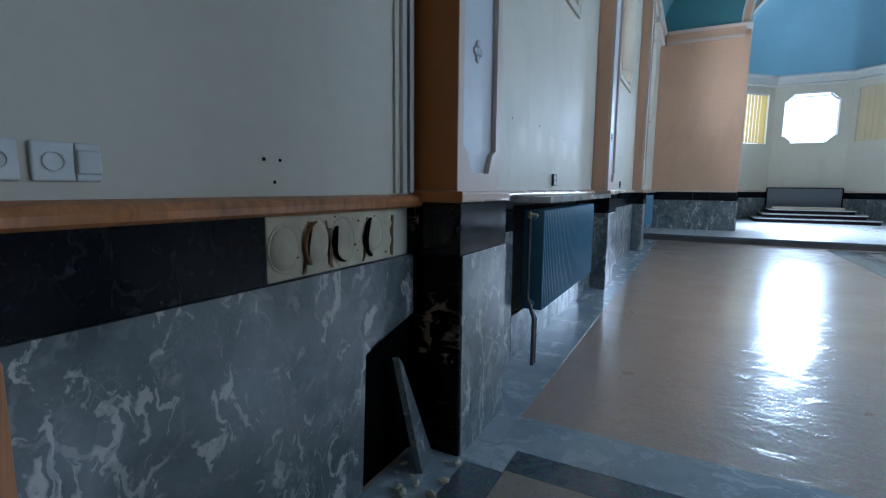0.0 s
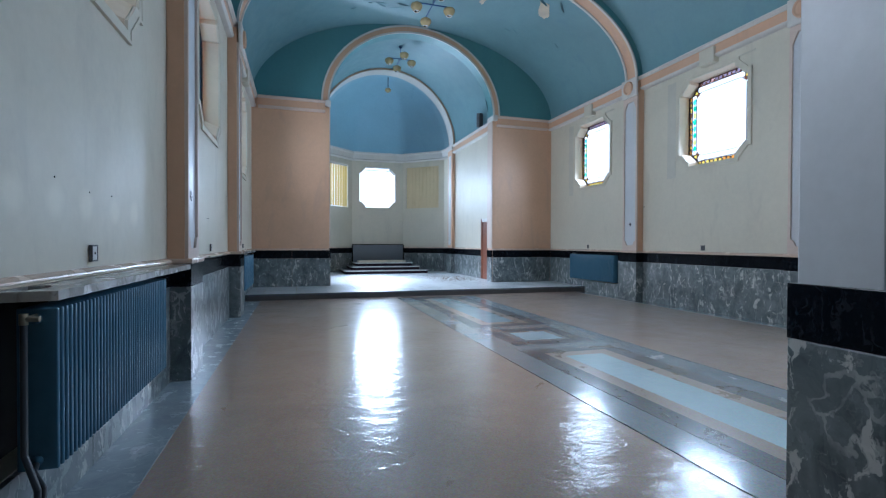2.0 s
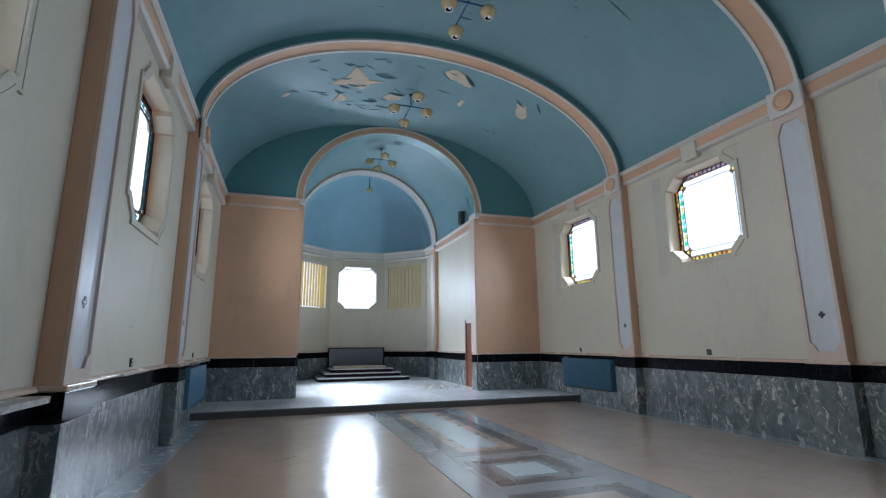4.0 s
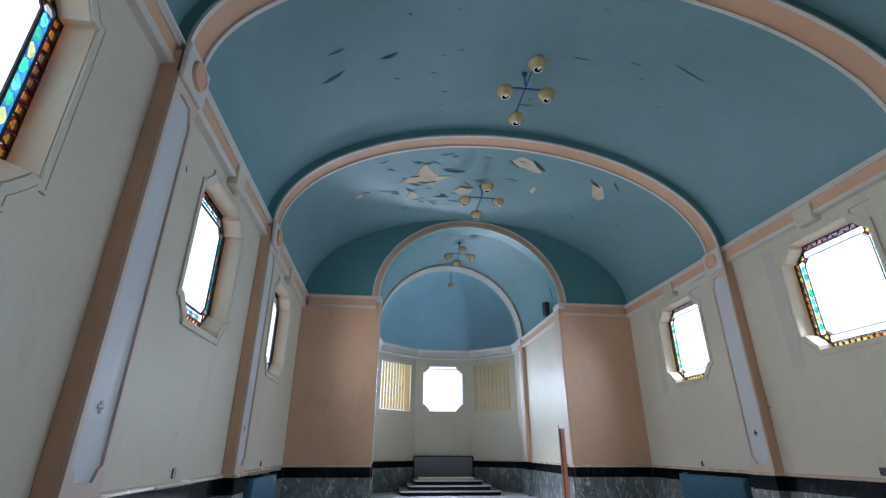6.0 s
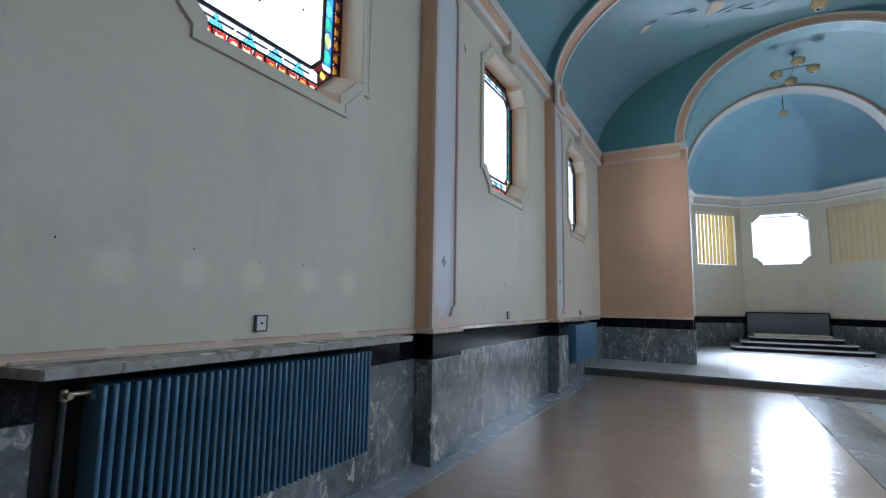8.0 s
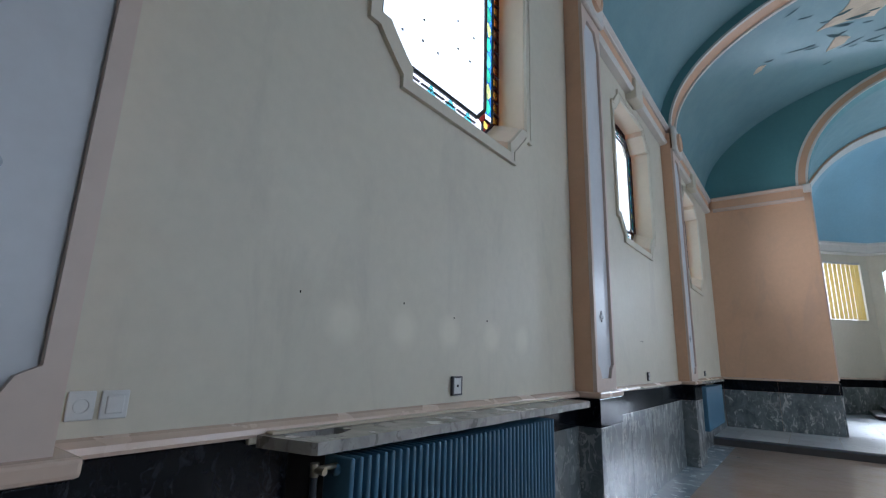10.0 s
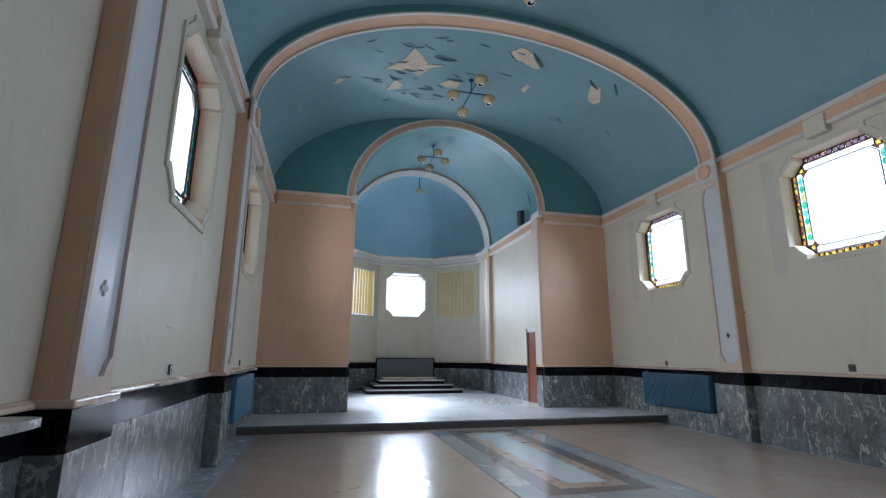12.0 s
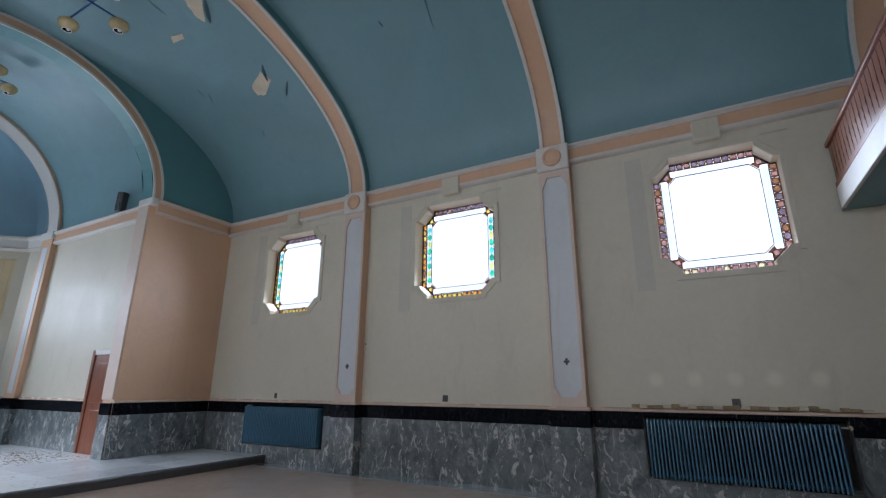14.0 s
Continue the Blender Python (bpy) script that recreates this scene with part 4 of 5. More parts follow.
        part("blue_pane", prism([[(u * (iw + 0.012), -ih + 0.1), (u * (ow - 0.006), -ih + 0.1), (u * (ow - 0.006), ih - 0.1), (u * (iw + 0.012), ih - 0.1)]] + [h[::-1] for h in (holes if k != 4 else [])],
                                lambda a, v, d: at(a, v, 0.0005 + d), 0.004), low, win)
        if k == 4:
            holes = []
        for j, h in enumerate(holes):
            part("leaf_pane", prism([h], lambda a, v, d: at(a, v, 0.0005 + d), 0.004), LEAF_GLASS[j % 4], win)
    for v in (-1, 1):
        part("pale_pane", prism([[(-iw + 0.1, v * (ih + 0.012)), (iw - 0.1, v * (ih + 0.012)), (iw - 0.1, v * (oh - 0.01)), (-iw + 0.1, v * (oh - 0.01))]], lambda a, w, d: at(a, w, 0.0005 + d), 0.004), stained("pale rose glass", (0.9, 0.84, 0.9)), win)
        for j in range(4 if side == "west" else 0):
            f = -1 + (2 * j + 1) / 4 + rnd.uniform(-0.06, 0.06)
            same_mesh("cone_pane", CONE, win, Matrix.Translation(at(f * (iw - 0.12), v * (ih + 0.072), 0.018)) @ Matrix.Diagonal((1, rnd.uniform(0.75, 1.1), -v * rnd.uniform(0.75, 1.1), 1)))
    # dots and small studs on the middle pane
    bm = bmesh.new()
    for j in range(5):
        for i in range(5):
            if rnd.random() < 0.75:
                u, v = (-0.8 + 0.4 * i) * iw * 0.8 + rnd.uniform(-0.04, 0.04), (-0.8 + 0.4 * j) * ih * 0.8 + rnd.uniform(-0.04, 0.04)
                box(bm, *sorted((at(u, v, 0.012).x, at(u, v, 0.018).x)), c + u - 0.008, c + u + 0.008, GLASS_Z + v - 0.008, GLASS_Z + v + 0.008)
    if side == "west":
        part("dots", bm, LEAD, win)
    else:
        bm.free()
    # splayed reveal from the wall face to the glass, and the flat surround
    wx = XL if s > 0 else XR
    bm = bmesh.new()
    inner = [bm.verts.new(at(u, v, 0.012)) for u, v in notched(hw - 0.01, hh - 0.01, cut)]
    outer_v = [bm.verts.new(Vector((wx - s * 0.001, c + u, z_mid + v))) for u, v in notched(WIN_HW - 0.004, half_h - 0.004, 0.28)]
    nn = len(inner)
    for q in range(nn):
        bm.faces.new((inner[q], inner[(q + 1) % nn], outer_v[(q + 1) % nn], outer_v[q]))
    part("reveal", bm, REVEAL, win, "painted splay of the opening")
    part("surround", prism([notched(WIN_HW, half_h, 0.28, 0.058), notched(WIN_HW, half_h, 0.28, 0.002)[::-1]], lambda u, v, d: Vector((wx + s * (0.022 - d), c + u, z_mid + v)), 0.021), CREAM, win, "flat plaster surround")
    part("bead", prism([notched(WIN_HW, half_h, 0.28, 0.088), notched(WIN_HW, half_h, 0.28, 0.06)[::-1]], lambda u, v, d: Vector((wx + s * (0.028 - d), c + u, z_mid + v)), 0.027), CREAM, win, "raised bead round the surround")
    # keystone at the cornice
    a, b = sorted((wx + s * 0.001, wx + s * 0.155))
    part("keystone", boxed(a, b, c - 0.19, c + 0.19, 5.24, 5.572, 0.02), CREAM, win)
    sky_card = link("backdrop", prism([[(-1.0, -1.12), (1.0, -1.12), (1.0, 1.12), (-1.0, 1.12)]], lambda u, v, d: Vector((wx - s * (0.33 + d), c + u, z_mid + v)), 0.01), GLOW)
    setting(sky_card, "hazy bright daylight outside the window", "sky")
    window_light("daylight", wx + s * 0.026, c, z_mid, wx + s * 5, c, 2 * WIN_HW - 0.2, 2 * half_h - 0.25, WINDOW_POWER * (0.92 if s > 0 else 1.08), DAY_WARM if s > 0 else DAY_COOL, z_mid - (0.0 if s > 0 else 1.6))
    return win


for j, c in enumerate(BAY):
    stained_window(j + 1, "west", c)
    stained_window(j + 4, "east", BAY_E[j])

# apse window: bright opening with a thin frame
ring_o = notched(WIN_HW + 0.04, 0.97 + 0.02, 0.28)
apse_win = link("window_7", prism([ring_o, [(u * 0.965, v * 0.965) for u, v in ring_o][::-1]], lambda u, v, d: Vector((AX + u, YB + 0.2 + d, 4.1 + v)), 0.05), WHITE)
setting(apse_win, "notched apse window filled with glaring daylight", "window")
part("reveal", prism([[(u * 1.0, v * 1.0) for u, v in notched(WIN_HW + 0.019, 0.97 - 0.001, 0.28)], [(u * 0.985, v * 0.985) for u, v in notched(WIN_HW + 0.02, 0.97, 0.28)][::-1]], lambda u, v, d: Vector((AX + u, YB - 0.01 + d, 4.1 + v)), 0.2), WHITE, apse_win)
part("bar", boxed(AX - 0.62, AX + 0.62, YB + 0.19, YB + 0.215, 4.1 + 0.82, 4.1 + 0.845), LEAD, apse_win, "thin dark crossbar")
card = link("backdrop", prism([[(-30, -6), (30, -6), (30, 10.5), (-30, 10.5)]], lambda u, v, d: Vector((AX + u, YB + 30 + d, 4.1 + v)), 0.1), GLOW)
setting(card, "hazy bright daylight behind the apse", "sky")
window_light("daylight", AX, YB + 0.02, 4.1, AX, 0, 2 * WIN_HW - 0.2, 2 * 0.97 - 0.2, WINDOW_POWER * 2.45)

# side faces of the apse: vertical blinds, the east one simplified to a board
BLIND = bpy.data.materials.new("yellowed blind fabric")
BLIND.use_nodes = True
bn, bl = BLIND.node_tree.nodes, BLIND.node_tree.links
bp = bn["Principled BSDF"]
bp.inputs["Base Color"].default_value, bp.inputs["Roughness"].default_value = (0.64, 0.53, 0.27, 1), 0.7
tl = bn.new("ShaderNodeBsdfTranslucent")
tl.inputs[0].default_value = (0.84, 0.66, 0.22, 1)
ms = bn.new("ShaderNodeMixShader")
ms.inputs[0].default_value = 0.55
bl.new(bp.outputs[0], ms.inputs[1]); bl.new(tl.outputs[0], ms.inputs[2])
bl.new(ms.outputs[0], bn["Material Output"].inputs[0])
BOARD = painted("yellowed cream board", (0.64, 0.52, 0.31), 0.5, 0.1, (0.54, 0.42, 0.22))
for k in (1, 3):
    w, at, ln = AP_WALLS[k]
    a0, a1 = 0.28, ln - 0.2
    if k == 3:
        blind = empty("vertical_blind")
        tagged(blind, "yellowed vertical slat blind drawn across an apse window", "blind")
        part("head_rail", prism([[(a0 + 0.01, 5.0), (a1 - 0.01, 5.0), (a1 - 0.01, 5.07), (a0 + 0.01, 5.07)]], lambda u, v, d: at(u, v, 0.01 + d), 0.04), WHITE, blind)
        n_sl = 10
        for j in range(n_sl):
            u = a0 + 0.05 + (a1 - a0 - 0.1) * (j + 0.5) / n_sl
            x0 = at(u, 3.14, 0.03)
            du = (at(u + 0.058 - 0.0016 * j, 3.14, 0.05) - x0)
            bm = bmesh.new()
            vs = [bm.verts.new(x0 + du * q + Vector((0, 0, z))) for q, z in ((-1, 0), (1, 0), (1, 1.86), (-1, 1.86))]
            bm.faces.new(vs)
            bmesh.ops.solidify(bm, geom=bm.faces[:], thickness=0.003)
            part("slat", bm, BLIND, blind)
        cardb = link("backdrop", prism([[(a0 - 0.3, 2.8), (a1 + 0.3, 2.8), (a1 + 0.3, 5.4), (a0 - 0.3, 5.4)]], lambda u, v, d: at(u, v, 0.36 + d), 0.01), GLOW)
        setting(cardb, "daylight behind the apse blind", "sky")
    else:
        board = link("window_board", prism([[(a0 + 0.004, 3.124), (a1 - 0.004, 3.124), (a1 - 0.004, 5.076), (a0 + 0.004, 5.076)]], lambda u, v, d: at(u, v, 0.04 + d), 0.05), BOARD)
        tagged(board, "yellowed cream slatted board in place of a closed vertical blind", "board")
        for j in range(9):
            u = a0 + 0.1 + (a1 - a0 - 0.2) * j / 8
            part("batten", prism([[(u - 0.012, 3.2), (u + 0.012, 3.2), (u + 0.012, 5.0), (u - 0.012, 5.0)]], lambda q, v, d: at(q, v, 0.028 + d), 0.014), BOARD, board)

# ---------------------------------------------------------------- dado of marble slabs
rs = random.Random(5)
SLABS = {}


def slab_mesh(name, w, h, t, material):
    key = (name, round(w, 2), round(h, 2), material.name)
    if key not in SLABS:
        bm = bmesh.new()
        box(bm, 0, t, 0, w - 0.004, 0, h - 0.004, 0.003)
        me = bpy.data.meshes.new(name)
        bmesh.ops.recalc_face_normals(bm, faces=bm.faces)
        bm.to_mesh(me)
        bm.free()
        me.materials.append(material)
        SLABS[key] = me
    return SLABS[key]


def slab_run(parent, p, u, out, length, z0, z1, width, material, name, t=0.035):
    """Slabs side by side from p along u, facing out."""
    n_ = max(1, round(length / width))
    w = length / n_
    q = Matrix(((out.x, u.x, 0, 0), (out.y, u.y, 0, 0), (0, 0, 1, 0), (0, 0, 0, 1)))
    for j in range(n_):
        o = p + u * (w * j + 0.002) + out * (0.001 + rs.uniform(0, 0.0025))
        same_mesh(name, slab_mesh(name, w, z1 - z0, t, material), parent, Matrix.Translation((o.x, o.y, z0 + 0.002)) @ q)


def dado(parent, p, q, out, z0, skip=(), ledge=True, top=DADO, band=BAND, t=0.035):
    p, q, out = Vector((*p, 0)), Vector((*q, 0)), Vector((*out, 0)).normalized()
    u = (q - p).normalized()
    ln = (q - p).length
    cuts = [0.0]
    for a, b in skip:
        cuts += [a, b]
    cuts.append(ln)
    for k in range(0, len(cuts), 2):
        a, b = cuts[k], cuts[k + 1]
        if b - a > 0.06:
            slab_run(parent, p + u * a, u, out, b - a, z0, band, 0.95, GREY_MARBLE, "marble_slab", t)
            slab_run(parent, p + u * a, u, out, b - a, band, top - 0.03, 1.25, BLACK_MARBLE, "black_slab", t + 0.004)
    for a, b in skip:
        slab_run(parent, p + u * a, u, out, b - a, z0, 0.34, 1.1, GREY_MARBLE, "marble_slab", t)
        slab_run(parent, p + u * a, u, out, b - a, 1.16, top - 0.03, 1.25, BLACK_MARBLE, "black_slab", t + 0.004)
    if ledge:
        part("ledge", swept([(0.001, 0), (0.055, 0), (0.06, 0.012), (0.055, 0.03), (0.03, 0.045), (0.001, 0.05)],
                            [(p + Vector((0, 0, top - 0.028)), out, (0, 0, 1)), (q + Vector((0, 0, top - 0.028)), out, (0, 0, 1))]), LEDGE, parent, "narrow peach ledge on the dado")


def between(c0, c1, h0=PHALF, h1=PHALF):
    return c0 + h0 + 0.04, c1 - h1 - 0.04


def spans(p):
    return [between(p[0], p[1], 0.22), between(p[1], p[2]), (p[2] + PHALF + 0.04, YN - 0.04)]


for (a, b), n in zip(spans(PIL), (NICHES_W[0], None, NICHES_W[1])):
    dado(wall_west, (XL, a), (XL, b), (1, 0), 0.0, [(n[0] - a, n[1] - a)] if n else [])
for (a, b), n in zip(spans(PIL_E), (NICHES_E[0], None, NICHES_E[1])):
    dado(wall_east, (XR, a), (XR, b), (-1, 0), 0.0, [(n[0] - a, n[1] - a)] if n else [])
dado(wall_east, (XR, YS), (XR, PIL_E[0] - 0.26), (-1, 0), 0.0)
nw1, nw2 = bpy.data.objects["wall_north_1"], bpy.data.objects["wall_north_2"]
dado(nw1, (XL + 0.04, YN), (CX - ARCH_A + 0.0, YN), (0, -1), STEP_H)
dado(nw2, (CX + ARCH_A, YN), (XR - 0.04, YN), (0, -1), STEP_H)
for s, nm in ((-1, "wall_chancel_1"), (1, "wall_chancel_2")):
    x = CX + s * CH_A
    w = bpy.data.objects[nm]
    if s > 0:
        dado(w, (x, YN + 0.41), (x, 16.29), (-s, 0), STEP_H)
        dado(w, (x, 17.35), (x, YA - 0.29), (-s, 0), STEP_H)
    else:
        dado(w, (x, YN + 0.41), (x, YA - 0.29), (-s, 0), STEP_H)
    dado(bpy.data.objects["wall_north_1" if s < 0 else "wall_north_2"], (CX + s * ARCH_A, YN + 0.0), (CX + s * ARCH_A, YN + 0.4), (-s, 0), STEP_H, ledge=False)
for k, (p, q) in enumerate(zip(PLAN, PLAN[1:])):
    o, u, out, ln = face_frame(p, q)
    dado(AP_WALLS[k][0], p, q, (-out.x, -out.y), STEP_H, ledge=(k != 2))

# large marble tiles of the chancel floor
TILE = bpy.data.meshes.new("floor_tile")
bm = boxed(0.003, 0.797, 0.003, 0.797, STEP_H - 0.02, STEP_H, 0.003)
bmesh.ops.recalc_face_normals(bm, faces=bm.faces)
bm.to_mesh(TILE)
bm.free()
TILE_M = marble("pale dusty floor marble", (0.60, 0.62, 0.64), (0.76, 0.78, 0.79), (0.45, 0.45, 0.46), 0.35, 0.4, 1.2)
tile_b = TILE_M.node_tree.nodes["Principled BSDF"]
tn, tl_ = TILE_M.node_tree.nodes, TILE_M.node_tree.links
tone = ramp(tn, tl_, tn.new("ShaderNodeObjectInfo").outputs["Random"], [(0.0, (0.62, 0.62, 0.64)), (0.45, (0.86, 0.86, 0.86)), (1.0, (1.0, 1.0, 1.0))])
tl_.new(mixc(tn, tl_, 1.0, tile_b.inputs["Base Color"].links[0].from_socket, tone, "MULTIPLY"), tile_b.inputs["Base Color"])
tile_b.inputs["Coat Weight"].default_value, tile_b.inputs["Coat Roughness"].default_value = 1.0, 0.34
TILE.materials.append(TILE_M)
for ix in range(13):
    for iy in range(13):
        x, y = CX - 5.2 + 0.8 * ix, STEP_Y + 0.055 + 0.8 * iy
        if (y > YN - 0.3 and not (CX - CH_A - 0.8 < x < CX + CH_A)) or y > YB:
            continue
        same_mesh("floor_tile", TILE, chancel_floor, Matrix.Translation((x, y, 0)))

# lamp added at the assumed, unseen west opening to brighten the chancel floor
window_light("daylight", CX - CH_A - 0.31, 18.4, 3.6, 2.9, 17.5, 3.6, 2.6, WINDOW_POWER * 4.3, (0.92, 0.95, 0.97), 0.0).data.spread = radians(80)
# ---------------------------------------------------------------- radiators


def section_mesh(h, depth):
    """One upright fin with rounded edges, and the hubs that join it to the next."""
    bm = bmesh.new()
    box(bm, -0.012, depth + 0.012, -0.0115, 0.0115, 0.0, h, 0.009)
    for z in (0.05, h - 0.05):
        tube(bm, (depth * 0.5, -0.0235, z), (depth * 0.5, 0.0235, z), 0.024, seg=10)
    me = bpy.data.meshes.new("section")
    bmesh.ops.recalc_face_normals(bm, faces=bm.faces)
    bm.to_mesh(me)
    bm.free()
    me.materials.append(RAD)
    for p in me.polygons:
        p.use_smooth = True
    return me


SECTION = section_mesh(0.76, 0.14)


def radiator(side, y0, y1, front, z0=0.37, valve=True):
    s = 1 if side == "west" else -1
    r = empty("radiator", pose(front, (y0 + y1) / 2, z0))
    tagged(r, "blue-grey steel column radiator set in a wall niche", "radiator", "radiators along the nave")
    n_ = round((y1 - y0) / 0.047)
    for j in range(n_):
        y = y0 + (y1 - y0) * (j + 0.5) / n_ - (y0 + y1) / 2
        same_mesh("section", SECTION, r, Matrix.Translation((-s * 0.14 if s > 0 else 0, y, 0)))
    if valve:
        yv = y0 - 0.1 - (y0 + y1) / 2
        hy = (y1 - y0) / 2
        bm = bmesh.new()
        pts = [(-s * 0.07, yv, 0.70), (-s * 0.07, yv, 0.12), (s * 0.0, yv - 0.05, -0.02), (s * 0.0, yv - 0.06, -z0 + 0.006)]
        for a, b in zip(pts, pts[1:]):
            tube(bm, a, b, 0.014, seg=10)
            bmesh.ops.create_icosphere(bm, subdivisions=2, radius=0.0142, matrix=Matrix.Translation(b))
        smooth(part("pipe", bm, PIPE, r, "painted heating pipe"), 60)
        bm = bmesh.new()
        pts = [(-s * 0.07, -hy, 0.035), (-s * 0.05, yv + 0.03, 0.03), (s * 0.0, yv + 0.0, -0.03), (s * 0.0, yv - 0.01, -z0 + 0.006)]
        for a, b in zip(pts, pts[1:]):
            tube(bm, a, b, 0.013, seg=10)
            bmesh.ops.create_icosphere(bm, subdivisions=2, radius=0.0132, matrix=Matrix.Translation(b))
        smooth(part("pipe", bm, PIPE, r, "painted heating pipe"), 60)
        bm = bmesh.new()
        tube(bm, (-s * 0.07, -hy + 0.01, 0.725), (-s * 0.07, yv - 0.01, 0.725), 0.011, seg=10)
        tube(bm, (-s * 0.07, yv, 0.70), (-s * 0.07, yv, 0.75), 0.017, seg=10)
        tube(bm, (-s * 0.07, yv, 0.725), (-s * 0.01, yv, 0.725), 0.013, seg=10)
        smooth(part("valve", bm, METAL, r, "worn brass valve"))
    return r


radiator("west", 3.64, 5.56, -0.79)
radiator("west", 12.3, 14.3, -0.84, valve=False)
radiator("east", 3.66, 5.85, 8.50)
radiator("east", 12.05, 14.24, 8.56, valve=False)

# marble shelf over the first radiator, chipped at one end


def shelf(y0, y1, x0, x1, z0, z1, chip, label):
    rr = random.Random(int(y0 * 100))
    pts = [(x0, y0), (x1 - 0.02, y0 + 0.05)]
    n_ = 22
    for j in range(n_ + 1):
        pts.append((x1 + rr.uniform(-0.006, 0.006), y0 + 0.06 + (y1 - y0 - 0.1) * j / n_))
    pts += [(x1 - 0.06, y1), (x0, y1)]
    holes = [[(x0 + 0.05, y0 + 0.08), (x0 + 0.045, y0 + 0.32), (x0 + 0.12, y0 + 0.35), (x0 + 0.17, y0 + 0.24), (x0 + 0.14, y0 + 0.10)]] if chip else []
    ob = link("window_shelf", prism([pts] + holes, lambda u, v, d: Vector((u, v, z0 + d)), z1 - z0), SHELF_M)
    tagged(ob, label, "shelf")
    part("mortar_bed", boxed(x0 + 0.004, x0 + 0.05, y0 + 0.03, y1 - 0.03, z1 + 0.001, z1 + 0.012, 0.004), PLASTER, ob, "crumbling mortar along the back edge")
    return ob


SHELF_M = marble("chipped pale marble", (0.30, 0.29, 0.27), (0.50, 0.48, 0.44), (0.16, 0.15, 0.14), 0.22, 0.8, 2.0)
shelf(3.33, 6.02, XL + 0.062, -0.67, 1.19, 1.232, True, "pale marble shelf over a radiator, chipped and holed")
part("broken_edge", boxed(XL + 0.002, XL + 0.06, 3.3, 5.9, 1.2, 1.225, 0.005), PLASTER, wall_west)
shelf(12.0, 14.6, XL + 0.062, -0.80, 1.20, 1.235, False, "narrow pale marble shelf over a radiator")
shelf(8.35, 9.5, XL + 0.062, -0.90, 1.222, 1.238, False, "short strip of pale marble lying on the dado")

# broken plaster strip over the first east radiator
bits = []
rr = random.Random(3)
for j in range(26):
    y = 3.3 + j * 0.105
    h = rr.uniform(0.02, 0.06)
    bits.append(boxed(XR - 0.075 - rr.uniform(0, 0.02), XR - 0.002, y, y + 0.1, 1.275, 1.275 + h, 0.006))
AGED = painted("brown aged plaster", (0.30, 0.22, 0.12), 0.85, 0.3, (0.12, 0.085, 0.05), 0.8, 5.0, 30)
strip = empty("broken_plaster_strip", pose(XR, 4.65, 1.275))
tagged(strip, "crumbling plaster strip where a shelf was torn off", "plaster")
for bm in bits:
    bm.transform(strip.matrix_world.inverted())
    part("lump", bm, AGED if len(strip.children) % 3 else PLASTER, strip)

# ---------------------------------------------------------------- entrance end
slab_run(wall_west, Vector((XL, YS, 0)), Vector((0, 1, 0)), Vector((1, 0, 0)), 2.88, 0.0, BAND, 1.0, GREY_MARBLE, "marble_slab")
slab_run(wall_west, Vector((XL, YS, 0)), Vector((0, 1, 0)), Vector((1, 0, 0)), 3.54, BAND, DADO - 0.05, 1.2, BLACK_MARBLE, "black_slab", 0.04)
# last slab with a broken lower corner
brk = [(0.592, 0.0), (1.70, 0.0), (1.735, 0.60), (1.80, 0.63), (1.93, 0.655), (2.12, 0.70), (2.12, BAND - 0.004), (0.592, BAND - 0.004)]
part("marble_slab", prism([brk], lambda u, v, d: Vector((XL + 0.036 - d, u, v)), 0.034), GREY_MARBLE, wall_west)
# black sheet puts shade in the gap below the broken slab
part("niche_back", boxed(XL + 0.001, XL + 0.006, 1.73, 2.2, 0.0, 0.69), DARK, wall_west, "black sheet for the shade behind the broken slab")
shard = link("marble_shard", prism([[(0.0, 0.0), (0.16, 0.0), (0.10, 0.22), (0.05, 0.50), (0.02, 0.54)]], lambda u, v, d: Vector((d, u, v)), 0.03), GREY_MARBLE)
shard.matrix_world = pose(XL + 0.16, 1.93, 0.004, 0, -13, 12)
tagged(shard, "broken grey marble shard leaning against the wall", "marble shard")
bm = bmesh.new()
for j in range(14):
    bmesh.ops.create_icosphere(bm, subdivisions=1, radius=rr.uniform(0.008, 0.026), matrix=Matrix.Translation((XL + rr.uniform(0.06, 0.3), rr.uniform(1.5, 2.15), 0.012)) @ Matrix.Rotation(rr.uniform(0, 3), 4, "Z") @ Matrix.Diagonal((1.3, 0.8, 0.6, 1)))
rub = link("rubble", bm, MORTAR)
tagged(rub, "crumbs of mortar on the floor below the broken dado", "rubble", "", "stuff")
SEAM = painted("rusty brown seam", (0.20, 0.11, 0.045), 0.9, 0.3)
# mortar with adhesive dabs where black slabs fell off
mort = part("mortar_bed", boxed(XL + 0.001, XL + 0.03, 1.25, 1.96, BAND + 0.002, DADO - 0.05, 0.006), MORTAR, wall_west, "cracked pale mortar bed")
